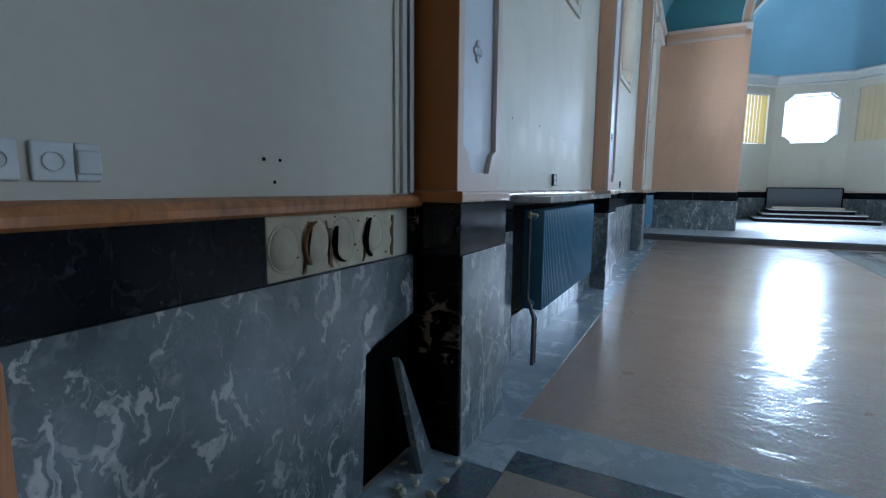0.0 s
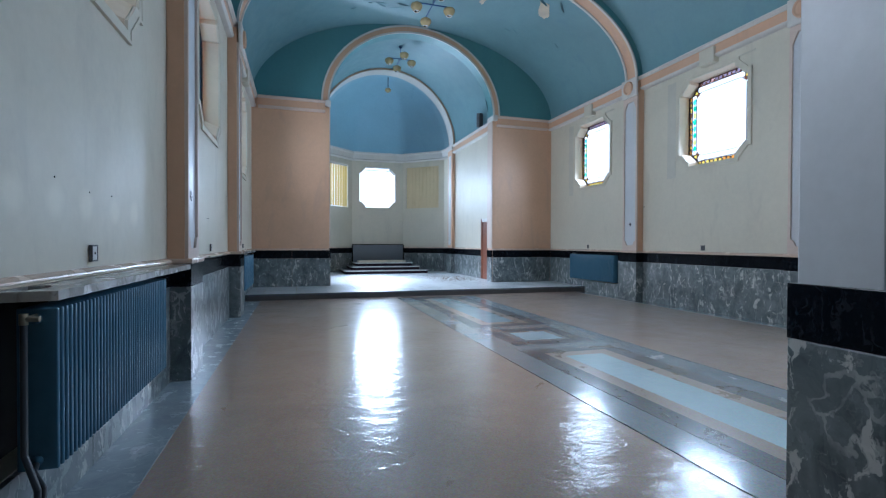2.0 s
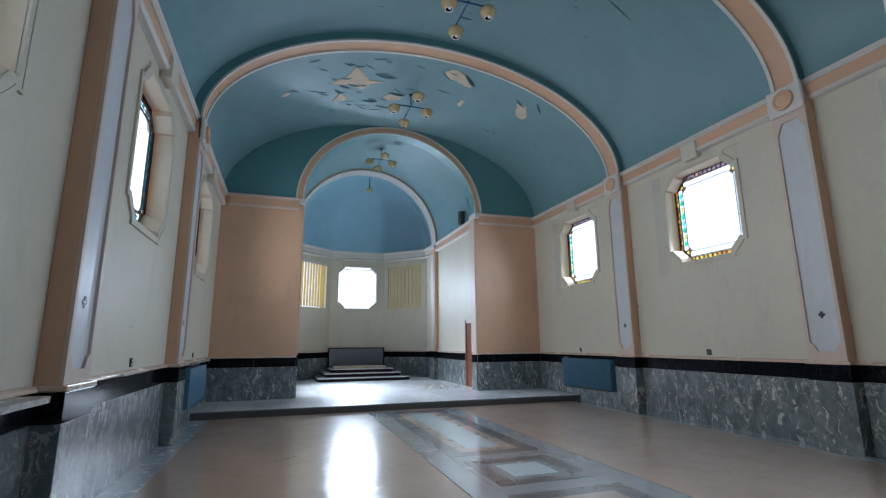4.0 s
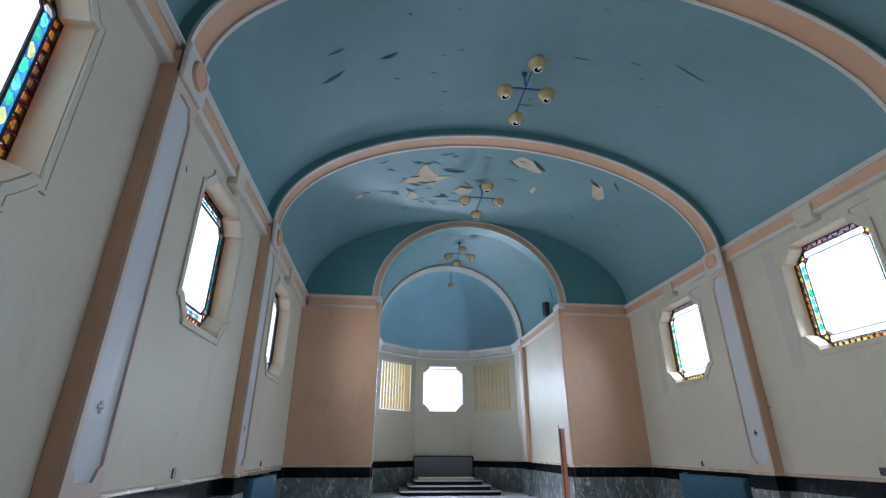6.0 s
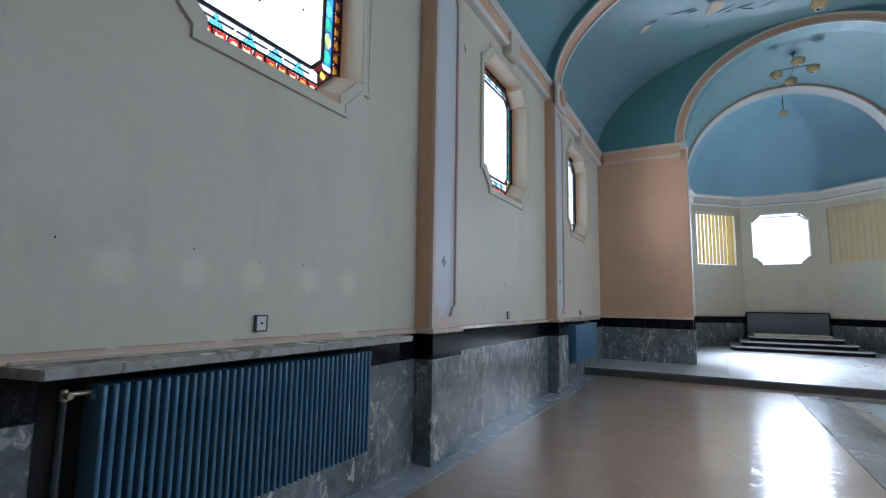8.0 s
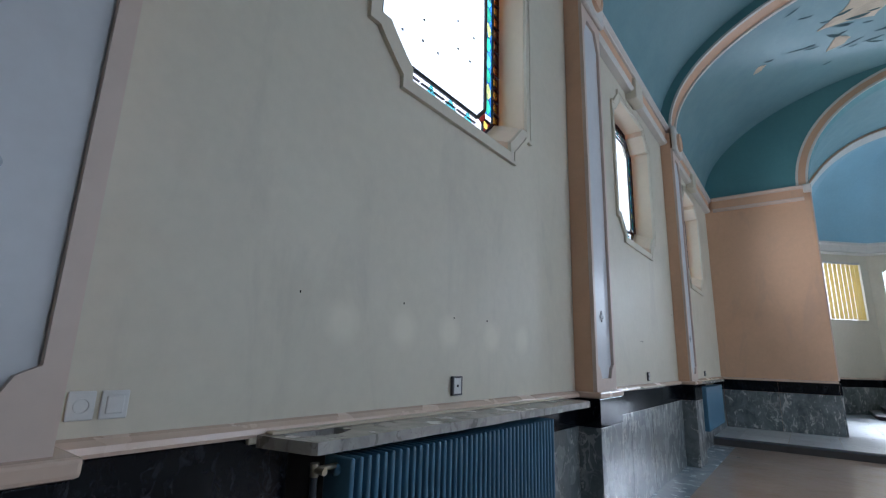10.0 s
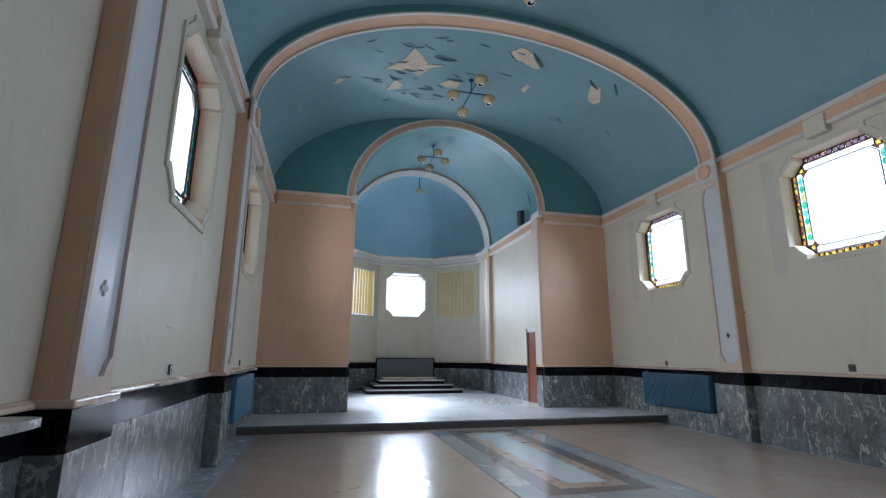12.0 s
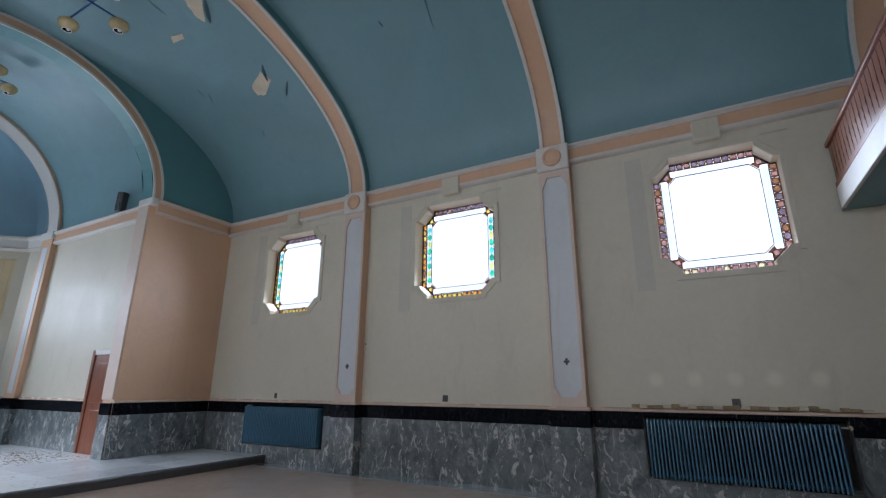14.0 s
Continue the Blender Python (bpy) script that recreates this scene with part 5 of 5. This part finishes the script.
for j, y in enumerate((1.32, 1.47, 1.61, 1.80)):
    bm = bmesh.new()
    lathe(bm, [(0.0, 0.016), (0.04, 0.014), (0.056, 0.008), (0.062, 0.0), (0.070, 0.003), (0.072, 0.0)], 18, Matrix.Translation((XL + 0.03, y, 1.085 + 0.012 * (j % 2))) @ Matrix.Rotation(math.pi / 2, 4, "Y") @ Matrix.Diagonal((1.15 + 0.1 * (j % 3), 0.95, 1, 1)))
    smooth(part("adhesive_dab", bm, MORTAR, wall_west))
    if j < 1:
        continue
    a0, r = (100, 95, 130, 110, 120)[j], 0.062 + 0.006 * (j % 2)
    cr = [(y + r * math.cos(radians(a)), 1.085 + 1.25 * r * math.sin(radians(a))) for a in range(a0, a0 + 150, 15)]
    cr += [(y + 0.0045 + (r - 0.0045) * math.cos(radians(a)), 1.085 + 1.23 * (r - 0.003) * math.sin(radians(a))) for a in range(a0 + 135, a0 + 10, -15)]
    part("crack", prism([cr], lambda u, v, d: Vector((XL + 0.046 - d, u, v)), 0.02), DARK if j > 1 else SEAM, wall_west, "dark gap round a dab")
# jagged rusty seams and pocks in the mortar
rm = random.Random(17)
for y0, lean in ((1.405, 0.012), (1.545, -0.01), (1.735, 0.008), (1.93, 0.004)):
    zs = [BAND + 0.012 + k * 0.0195 for k in range(10)]
    mid_y = [y0 + lean * k * 0.3 + rm.uniform(-0.007, 0.007) for k in range(10)]
    wd = [rm.uniform(0.002, 0.010) for _ in range(10)]
    jag = [(y - w, z) for y, w, z in zip(mid_y, wd, zs)] + [(y + w, z) for y, w, z in reversed(list(zip(mid_y, wd, zs)))]
    part("seam", prism([jag], lambda u, v, d: Vector((XL + 0.034 - d, u, v)), 0.006), SEAM, wall_west, "jagged rusty seam in the mortar")
bm = bmesh.new()
for _ in range(26):
    y, z, r = rm.uniform(1.27, 1.94), rm.uniform(BAND + 0.015, DADO - 0.065), rm.uniform(0.002, 0.007)
    bmesh.ops.create_icosphere(bm, subdivisions=1, radius=r, matrix=Matrix.Translation((XL + 0.031, y, z)) @ Matrix.Diagonal((0.4, rm.uniform(0.8, 2.0), 1, 1)))
part("pock", bm, SEAM, wall_west, "small dark pocks in the mortar")
bm = bmesh.new()
swept([(0.001, -0.01), (0.05, -0.01), (0.062, 0.0), (0.066, 0.02), (0.056, 0.04), (0.03, 0.05), (0.001, 0.05)],
      [(Vector((XL, YS, 1.205)), (1, 0, 0), (0, 0, 1)), (Vector((XL, PIL[0] - 0.29, 1.205)), (1, 0, 0), (0, 0, 1))], bm)
rail = link("dado_rail", bm, RAIL_WOOD)
setting(rail, "varnished orange wooden rail on top of the dado", "rail")
board = link("door_post", boxed(XL + 0.002, XL + 0.09, 0.50, 0.585, 0.0, 0.965, 0.01), RAIL_WOOD)
tagged(board, "short orange wooden post against the marble dado", "post")
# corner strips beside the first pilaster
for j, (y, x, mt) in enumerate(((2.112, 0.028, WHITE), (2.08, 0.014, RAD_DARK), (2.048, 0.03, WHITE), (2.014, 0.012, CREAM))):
    t = link("trim", boxed(XL + 0.001, XL + x, y - 0.017, y + 0.017, DADO + 0.012, 3.83, 0.003), mt)
    setting(t, "narrow vertical strip in the wall corner", "trim")
part("dark_slab", boxed(XL + 0.001, XL + 0.05, 2.105, 2.138, 0.0, DADO - 0.05, 0.004), PORTORO, wall_west)


def socket(y, z, w, dark=False, kind="socket"):
    ob = link("wall_" + kind, boxed(XL + 0.0005, XL + 0.011, y - w / 2, y + w / 2, z - 0.041, z + 0.041, 0.004), PLASTIC)
    tagged(ob, "ivory plastic wall %s above the dado rail" % ("socket" if kind == "socket" else "switch"), kind)
    bm = bmesh.new()
    if kind == "socket":
        lathe(bm, [(0.021, 0.0), (0.021, 0.003), (0.018, 0.003), (0.017, -0.006), (0.0, -0.006)], 20, Matrix.Translation((XL + 0.0125, y, z)) @ Matrix.Rotation(math.pi / 2, 4, "Y"))
        smooth(part("inset", bm, PLASTIC, ob))
        for d in (-0.009, 0.009):
            part("pin_hole", tube(bmesh.new(), (XL + 0.0055, y + d, z), (XL + 0.0085, y + d, z), 0.0028, seg=8), DARK, ob)
    else:
        part("rocker", boxed(XL + 0.009, XL + 0.017, y - 0.024, y + 0.024, z - 0.026, z + 0.026, 0.004), PLASTIC, ob)


socket(0.63, 1.335, 0.075)
socket(0.725, 1.335, 0.078)
socket(0.79, 1.335, 0.05, kind="switch")
socket(2.79, 1.36, 0.07)
socket(2.875, 1.36, 0.075, kind="switch")


def switch_box(x, y, z, s, dark, w=0.075, h=0.085):
    a, b = sorted((x + s * 0.0005, x + s * 0.022))
    ob = link("junction_box", boxed(a, b, y - w / 2, y + w / 2, z - h / 2, z + h / 2, 0.004), PLASTIC_D if dark else PLASTIC)
    tagged(ob, "small %s electrical box above the dado" % ("dark grey" if dark else "ivory"), "electrical box", "boxes along the nave")
    a, b = sorted((x + s * 0.02, x + s * 0.026))
    if not dark:
        part("rim", prism([[(y - w / 2 - 0.004, z - h / 2 - 0.004), (y + w / 2 + 0.004, z - h / 2 - 0.004), (y + w / 2 + 0.004, z + h / 2 + 0.004), (y - w / 2 - 0.004, z + h / 2 + 0.004)],
                           [(y - w / 2 + 0.006, z - h / 2 + 0.006), (y - w / 2 + 0.006, z + h / 2 - 0.006), (y + w / 2 - 0.006, z + h / 2 - 0.006), (y + w / 2 - 0.006, z - h / 2 + 0.006)]],
                          lambda u, v, d: Vector((x + s * (0.024 - d), u, v)), 0.02), PLASTIC_D, ob)
    part("screw", boxed(a, b, y - 0.007, y + 0.007, z - 0.007, z + 0.007, 0.002), DARK, ob)


switch_box(XL, 4.645, 1.365, 1, False, 0.085, 0.10)
switch_box(XL, 8.98, 1.36, 1, False, 0.06, 0.1)
switch_box(XL, 13.35, 1.36, 1, False, 0.06, 0.09)
switch_box(XR, 4.7, 1.36, -1, True, 0.10, 0.11)
switch_box(XR, 9.17, 1.36, -1, True, 0.10, 0.11)
switch_box(XR, 13.43, 1.36, -1, True, 0.06, 0.11)
bm = bmesh.new()
for y, z in ((1.28, 1.37), (1.345, 1.37), (1.32, 1.30)):
    box(bm, XL - 0.001, XL + 0.002, y - 0.005, y + 0.005, z - 0.005, z + 0.005)
part("nail_holes", bm, DARK, wall_west)
bm = bmesh.new()
for y, z in ((3.5, 1.78), (4.16, 1.80), (4.62, 1.76), (5.0, 1.77), (8.76, 1.80), (8.86, 1.80), (10.71, 2.31)):
    box(bm, XL - 0.001, XL + 0.005, y - 0.002, y + 0.002, z - 0.005, z + 0.005)
part("nail_holes", bm, DARK, wall_west)
part("nick", prism([[(7.54, 4.69), (7.56, 4.67), (7.555, 4.71), (7.525, 4.75)]], lambda u, v, d: Vector((XL + 0.003 - d, u, v)), 0.006), DARK, wall_west, "dark chip in the plaster")
part("nail_holes", boxed(XR - 0.006, XR + 0.001, 11.005, 11.027, 2.37, 2.40), DARK, wall_east)
for c in BAY_E:
    part("batten", boxed(XR - 0.018, XR - 0.001, c - 1.02, c - 0.66, 5.175, 5.195, 0.003), GREYED, wall_east, "stub of an old hanging rail")

# faded rectangles beside the east windows
for c in BAY_E:
    part("faded_patch", boxed(XR - 0.004, XR + 0.001, c + 0.90 + 0.08, c + 1.24, 2.98, 5.2), GREYED, wall_east, "greyed rectangle where a hanging was")

# ---------------------------------------------------------------- gallery and its pier
GY, GZ = 3.14, 3.84
gal = link("gallery", boxed(XL + 0.001, XR - 0.001, YS, GY - 0.02, GZ, GZ + 0.18), BLUE)
setting(gal, "organ gallery with a blue painted soffit", "gallery")
part("fascia", boxed(XL + 0.205, XR - 0.205, GY - 0.018, GY + 0.03, GZ - 0.03, GZ + 0.26, 0.01), WHITE, gal, "off-white fascia board")
balu = empty("balustrade", pose(CX, GY, GZ + 0.26))
tagged(balu, "dark red-brown balustrade of sawn wooden slats", "balustrade")
mi = balu.matrix_world.inverted()


def gpart(nm, bm, mt):
    bm.transform(mi)
    return part(nm, bm, mt, balu)


gpart("bottom_rail", boxed(XL + 0.21, XR - 0.21, GY - 0.03, GY + 0.03, GZ + 0.262, GZ + 0.33, 0.008), BROWN_WOOD)
gpart("top_rail", boxed(XL + 0.21, XR - 0.21, GY - 0.05, GY + 0.05, GZ + 0.84, GZ + 0.91, 0.015), BROWN_WOOD)
H_ = 0.51
sl_pts = [(-0.062, 0), (0.062, 0), (0.062, 0.1), (0.045, 0.14), (0.062, 0.19), (0.04, 0.26), (0.062, 0.32), (0.062, 0.43), (0.05, 0.47), (0.062, H_), (-0.062, H_), (-0.05, 0.47), (-0.062, 0.43), (-0.062, 0.32), (-0.04, 0.26), (-0.062, 0.19), (-0.045, 0.14), (-0.062, 0.1)]
bm = prism([sl_pts], lambda u, v, d: Vector((u, d - 0.012, v)), 0.024)
bmesh.ops.recalc_face_normals(bm, faces=bm.faces)
bal_me = bpy.data.meshes.new("baluster")
bm.to_mesh(bal_me)
bm.free()
bal_me.materials.append(BROWN_WOOD)
nb = 66
for j in range(nb):
    same_mesh("baluster", bal_me, balu, Matrix.Translation((XL + 0.28 + (XR - XL - 0.56) * j / (nb - 1) - CX, 0, 0.07)))

pier = link("pier", boxed(2.61, 2.97, 2.34, 2.70, 0.0, GZ - 0.002, 0.008), PANEL)
setting(pier, "square pale pier with a marble foot under the gallery", "pier")
part("marble_slab", boxed(2.585, 2.995, 2.315, 2.725, 0.0, BAND, 0.004), GREY_MARBLE, pier)
part("black_slab", boxed(2.582, 2.998, 2.312, 2.728, BAND + 0.003, DADO, 0.004), BLACK_MARBLE, pier)

# ---------------------------------------------------------------- lamps


def shade_bm():
    bm = bmesh.new()
    lathe(bm, [(0.03, 0.10), (0.09, 0.095), (0.145, 0.06), (0.16, 0.02), (0.15, -0.03), (0.11, -0.09), (0.075, -0.125), (0.07, -0.12), (0.105, -0.085), (0.142, -0.03), (0.15, 0.02), (0.135, 0.055), (0.03, 0.09)], 24)
    return bm


def chandelier(x, y, z, top, spread=(0.40, 0.74), size=1.0):
    ch = empty("chandelier", pose(x, y, z))
    tagged(ch, "four-armed blue metal lamp with cream bowl shades", "lamp", "lamps under the vault")
    smooth(part("rod", tube(bmesh.new(), (0, 0, 0.1), (0, 0, top - z), 0.013 * size), BLUE_METAL, ch, "blue enamelled rod"))
    smooth(part("canopy", lathe(bmesh.new(), [(0.0, top - z - 0.06), (0.03, top - z - 0.06), (0.05, top - z - 0.03), (0.06, top - z + 0.01)], 16), BLUE_METAL, ch))
    part("arm", boxed(-spread[0], spread[0], -0.014, 0.014, 0.10, 0.125, 0.004), BLUE_METAL, ch, "blue arm")
    part("arm", boxed(-0.014, 0.014, -spread[1], spread[1], 0.126, 0.15, 0.004), BLUE_METAL, ch, "blue arm")
    for dx, dy in ((spread[0], 0), (-spread[0], 0), (0, spread[1]), (0, -spread[1])):
        bm = shade_bm()
        bm.transform(Matrix.Translation((dx, dy, 0)) @ Matrix.Diagonal((size, size, size, 1)))
        sh = smooth(part("shade", bm, SHADE_M, ch, "cream glass bowl shade"))
        bm = lathe(bmesh.new(), [(0.066, -0.118), (0.078, -0.118), (0.08, -0.13), (0.066, -0.13)], 20)
        bmesh.ops.create_icosphere(bm, subdivisions=2, radius=0.032, matrix=Matrix.Translation((0.012, -0.02, -0.108)))
        bm.transform(Matrix.Translation((dx, dy, 0)))
        smooth(part("bulb", bm, BULB_M, sh, "white bulb and rim"))
        # unlit bowl: its inner shade is a black liner
        part("inside", lathe(bmesh.new(), [(0.0, -0.02), (0.05, -0.03), (0.085, -0.07), (0.066, -0.112)], 16, Matrix.Translation((dx, dy, 0))), DARK, sh, "black liner for the shade inside the bowl")
    return ch


chandelier(3.84, 9.25, 7.82, vault_z(3.84))
chandelier(3.80, 13.5, 7.82, vault_z(3.80), (0.46, 0.78))
chandelier(3.90, 18.3, 8.14, SPRING + 0.04 + CH_B, (0.42, 0.66))
pend = empty("pendant_lamp", pose(3.93, 21.0, 7.95))
tagged(pend, "small cream pendant lamp on a dark rod before the apse", "lamp")
smooth(part("rod", tube(bmesh.new(), (0, 0, 0.05), (0, 0, 0.55), 0.014), DARK, pend))
smooth(part("shade", lathe(bmesh.new(), [(0.02, 0.08), (0.09, 0.06), (0.13, 0.0), (0.12, -0.05), (0.06, -0.10), (0.0, -0.11)], 20), SHADE_M, pend, "cream glass globe"))

# dark loudspeaker on the chancel cornice
spk = link("loudspeaker", boxed(-0.085, 0.085, -0.1, 0.1, 0.0, 0.50, 0.025), PLASTIC_D)
spk.matrix_world = pose(CX + CH_A - 0.13, 17.3, SPRING + 0.045, 8, -6, 14)
tagged(spk, "dark tilted loudspeaker standing on the chancel cornice", "loudspeaker")
for z, r in ((0.14, 0.075), (0.35, 0.06)):
    smooth(part("cone", lathe(bmesh.new(), [(r, 0.0), (r * 0.9, 0.01), (0.02, -0.02), (0.0, -0.02)], 18, Matrix.Translation((-0.088, 0, z)) @ Matrix.Rotation(-math.pi / 2, 4, "Y")), PIPE, spk))

# dirt and crumbs on the chancel floor beside the door
DIRT = painted("brown dirt", (0.20, 0.135, 0.08), 0.9, 0.3, None, 0.8, 6.0, 40)
rc = random.Random(8)
bm = bmesh.new()
for j in range(900):
    x, y = 5.75 + rc.gauss(0, 0.55), 17.6 + rc.gauss(0, 0.9)
    if x > CX + CH_A - 0.12 or y < YN + 0.6 or y > 20.2:
        continue
    r = rc.uniform(0.003, 0.012)
    bmesh.ops.create_icosphere(bm, subdivisions=1, radius=r, matrix=Matrix.Translation((x, y, STEP_H + 0.2 * r)) @ Matrix.Rotation(rc.uniform(0, 3), 4, "Z") @ Matrix.Diagonal((rc.uniform(1, 4), rc.uniform(0.8, 2.5), 0.35, 1)))
crumbs = link("rubble", bm, DIRT)
tagged(crumbs, "brown dirt and crumbs strewn on the chancel floor by the door", "rubble", "", "stuff")
# ---------------------------------------------------------------- peeling paint on the vault
rp_ = random.Random(11)


def on_vault(x, y, drop):
    """A point just under the vault, and the inward normal there."""
    z = vault_z(x)
    nrm = Vector((-(x - CX) / VA ** 2, 0, -(z - SPRING) / RISE ** 2)).normalized()
    return Vector((x, y, z)) + nrm * drop, nrm


def star(n_, r0, r1, stretch, rot):
    out = []
    for k in range(n_):
        a = 2 * math.pi * k / n_ + rp_.uniform(-0.15, 0.15)
        r = rp_.uniform(r0, r1)
        x, y = r * math.cos(a) * stretch, r * math.sin(a)
        out.append((x * math.cos(rot) - y * math.sin(rot), x * math.sin(rot) + y * math.cos(rot)))
    return out


def bare_patch(x, y, pts):
    """Bare plaster with ragged edges, a few millimetres proud."""
    bm = bmesh.new()
    ring_in, ring_up = [], []
    cen = bm.verts.new(on_vault(x, y, 0.010)[0])
    for k in range(len(pts)):
        u, v = pts[k]
        ring_in.append(bm.verts.new(on_vault(x + u, y + v, 0.010)[0]))
        ring_up.append(bm.verts.new(on_vault(x + u, y + v, -0.02)[0]))
    m_ = len(pts)
    for k in range(m_):
        bm.faces.new((cen, ring_in[k], ring_in[(k + 1) % m_]))
        bm.faces.new((ring_in[k], ring_up[k], ring_up[(k + 1) % m_], ring_in[(k + 1) % m_]))
    return part("bare_plaster_patch", bm, PLASTER, ceiling, "bare cream plaster where paint fell off")


def dense(pts, n_=3):
    out = []
    for (a, b), (c, d) in zip(pts, pts[1:] + pts[:1]):
        for k in range(n_):
            f = k / n_
            j = 0.02 if k else 0
            out.append((a + (c - a) * f + rp_.uniform(-j, j), b + (d - b) * f + rp_.uniform(-j, j)))
    return out


bare_patch(2.28, 12.95, dense([(-0.72, 0.12), (-0.32, -0.16), (-0.12, -0.58), (0.10, -0.30), (0.30, 0.02), (0.74, 0.06), (0.36, 0.20), (0.18, 0.50), (-0.10, 0.34), (-0.30, 0.24)]))
bare_patch(4.72, 12.25, dense([(-0.38, -0.12), (-0.18, -0.30), (0.10, -0.20), (0.48, 0.22), (0.30, 0.28), (0.02, 0.14), (-0.22, 0.16)]))
bare_patch(6.66, 12.6, dense([(-0.22, -0.22), (0.02, -0.30), (0.24, 0.10), (0.20, 0.30), (0.02, 0.28), (-0.10, 0.06)]))
bare_patch(1.93, 13.86, dense([(-0.20, 0.16), (-0.02, -0.28), (0.20, 0.02), (0.10, 0.16)]))
bare_patch(3.30, 13.75, dense([(-0.24, 0.06), (-0.02, -0.22), (0.30, -0.06), (0.22, 0.16), (-0.05, 0.2)]))
bare_patch(0.55, 13.2, dense([(-0.10, 0.06), (0.0, -0.1), (0.14, 0.0), (0.05, 0.1)]))
bare_patch(5.19, 13.33, dense([(-0.07, 0.1), (-0.02, -0.2), (0.09, -0.1), (0.06, 0.22)]))


def flake(x, y, length, width, turn, curl):
    """A curled strip of paint hanging from the vault."""
    bm = bmesh.new()
    n_ = 6
    rows = []
    for k in range(n_ + 1):
        f = k / n_
        w = 0.42 * width * (0.25 + 0.75 * math.sin(math.pi * (0.1 + 0.85 * f))) * rp_.uniform(0.8, 1.1)
        row = []
        for g in (-0.5, 0.5):
            u, v = (f - 0.5) * length, g * w
            px, py = u * math.cos(turn) - v * math.sin(turn), u * math.sin(turn) + v * math.cos(turn)
            hang = 0.011 + 0.45 * curl * (g + 0.5) ** 1.5 * math.sin(math.pi * f)
            row.append(bm.verts.new(on_vault(x + px, y + py, hang)[0]))
        rows.append(row)
    for a, b in zip(rows, rows[1:]):
        bm.faces.new((a[0], a[1], b[1], b[0]))
    bmesh.ops.solidify(bm, geom=bm.faces[:], thickness=0.003)
    return part("paint_flake", bm, BLUE, ceiling, "curled flake of blue paint")


for x, y, ln, w, t, c in ((2.95, 12.72, 0.62, 0.16, 0.15, 0.12), (2.2, 13.2, 0.4, 0.12, 0.3, 0.08), (5.05, 12.2, 0.6, 0.16, 0.75, 0.12), (6.5, 12.3, 0.4, 0.1, 0.5, 0.1),
                           (6.95, 12.1, 0.4, 0.1, 0.8, 0.08), (1.85, 13.5, 0.35, 0.14, 0.8, 0.1), (2.75, 14.05, 0.5, 0.1, 0.1, 0.08), (3.4, 13.55, 0.5, 0.12, 0.1, 0.1),
                           (3.15, 14.35, 0.45, 0.08, 0.3, 0.07), (4.45, 12.3, 0.5, 0.07, 0.7, 0.05), (0.34, 8.85, 0.42, 0.10, -0.35, 0.10), (1.28, 8.67, 0.34, 0.10, -0.3, 0.10),
                           (0.44, 8.33, 0.3, 0.05, -0.2, 0.05), (2.09, 9.22, 0.14, 0.04, 0.2, 0.04), (4.75, 8.7, 0.34, 0.05, 0.0, 0.03), (5.7, 8.55, 0.28, 0.04, 0.1, 0.03),
                           (6.6, 8.4, 0.7, 0.05, 0.2, 0.04), (6.55, 14.1, 0.3, 0.05, 0.5, 0.04), (6.35, 14.2, 0.25, 0.05, 0.0, 0.04), (7.6, 13.5, 0.2, 0.05, 0.4, 0.04),
                           (4.1, 10.1, 0.35, 0.06, 0.05, 0.05)):
    flake(x, y, ln, w, t, c)
for _ in range(34):
    x = rp_.gauss(2.5, 1.0)
    y = rp_.uniform(11.75, 14.6)
    if XL + 0.6 < x < XR - 1:
        flake(x, y, rp_.uniform(0.15, 0.5), rp_.uniform(0.03, 0.07), rp_.uniform(-0.2, 0.7), rp_.uniform(0.03, 0.07))
for _ in range(14):
    flake(rp_.uniform(0.2, 7.2), rp_.uniform(7.6, 10.8), rp_.uniform(0.06, 0.2), rp_.uniform(0.02, 0.04), rp_.uniform(-0.4, 0.6), 0.03)
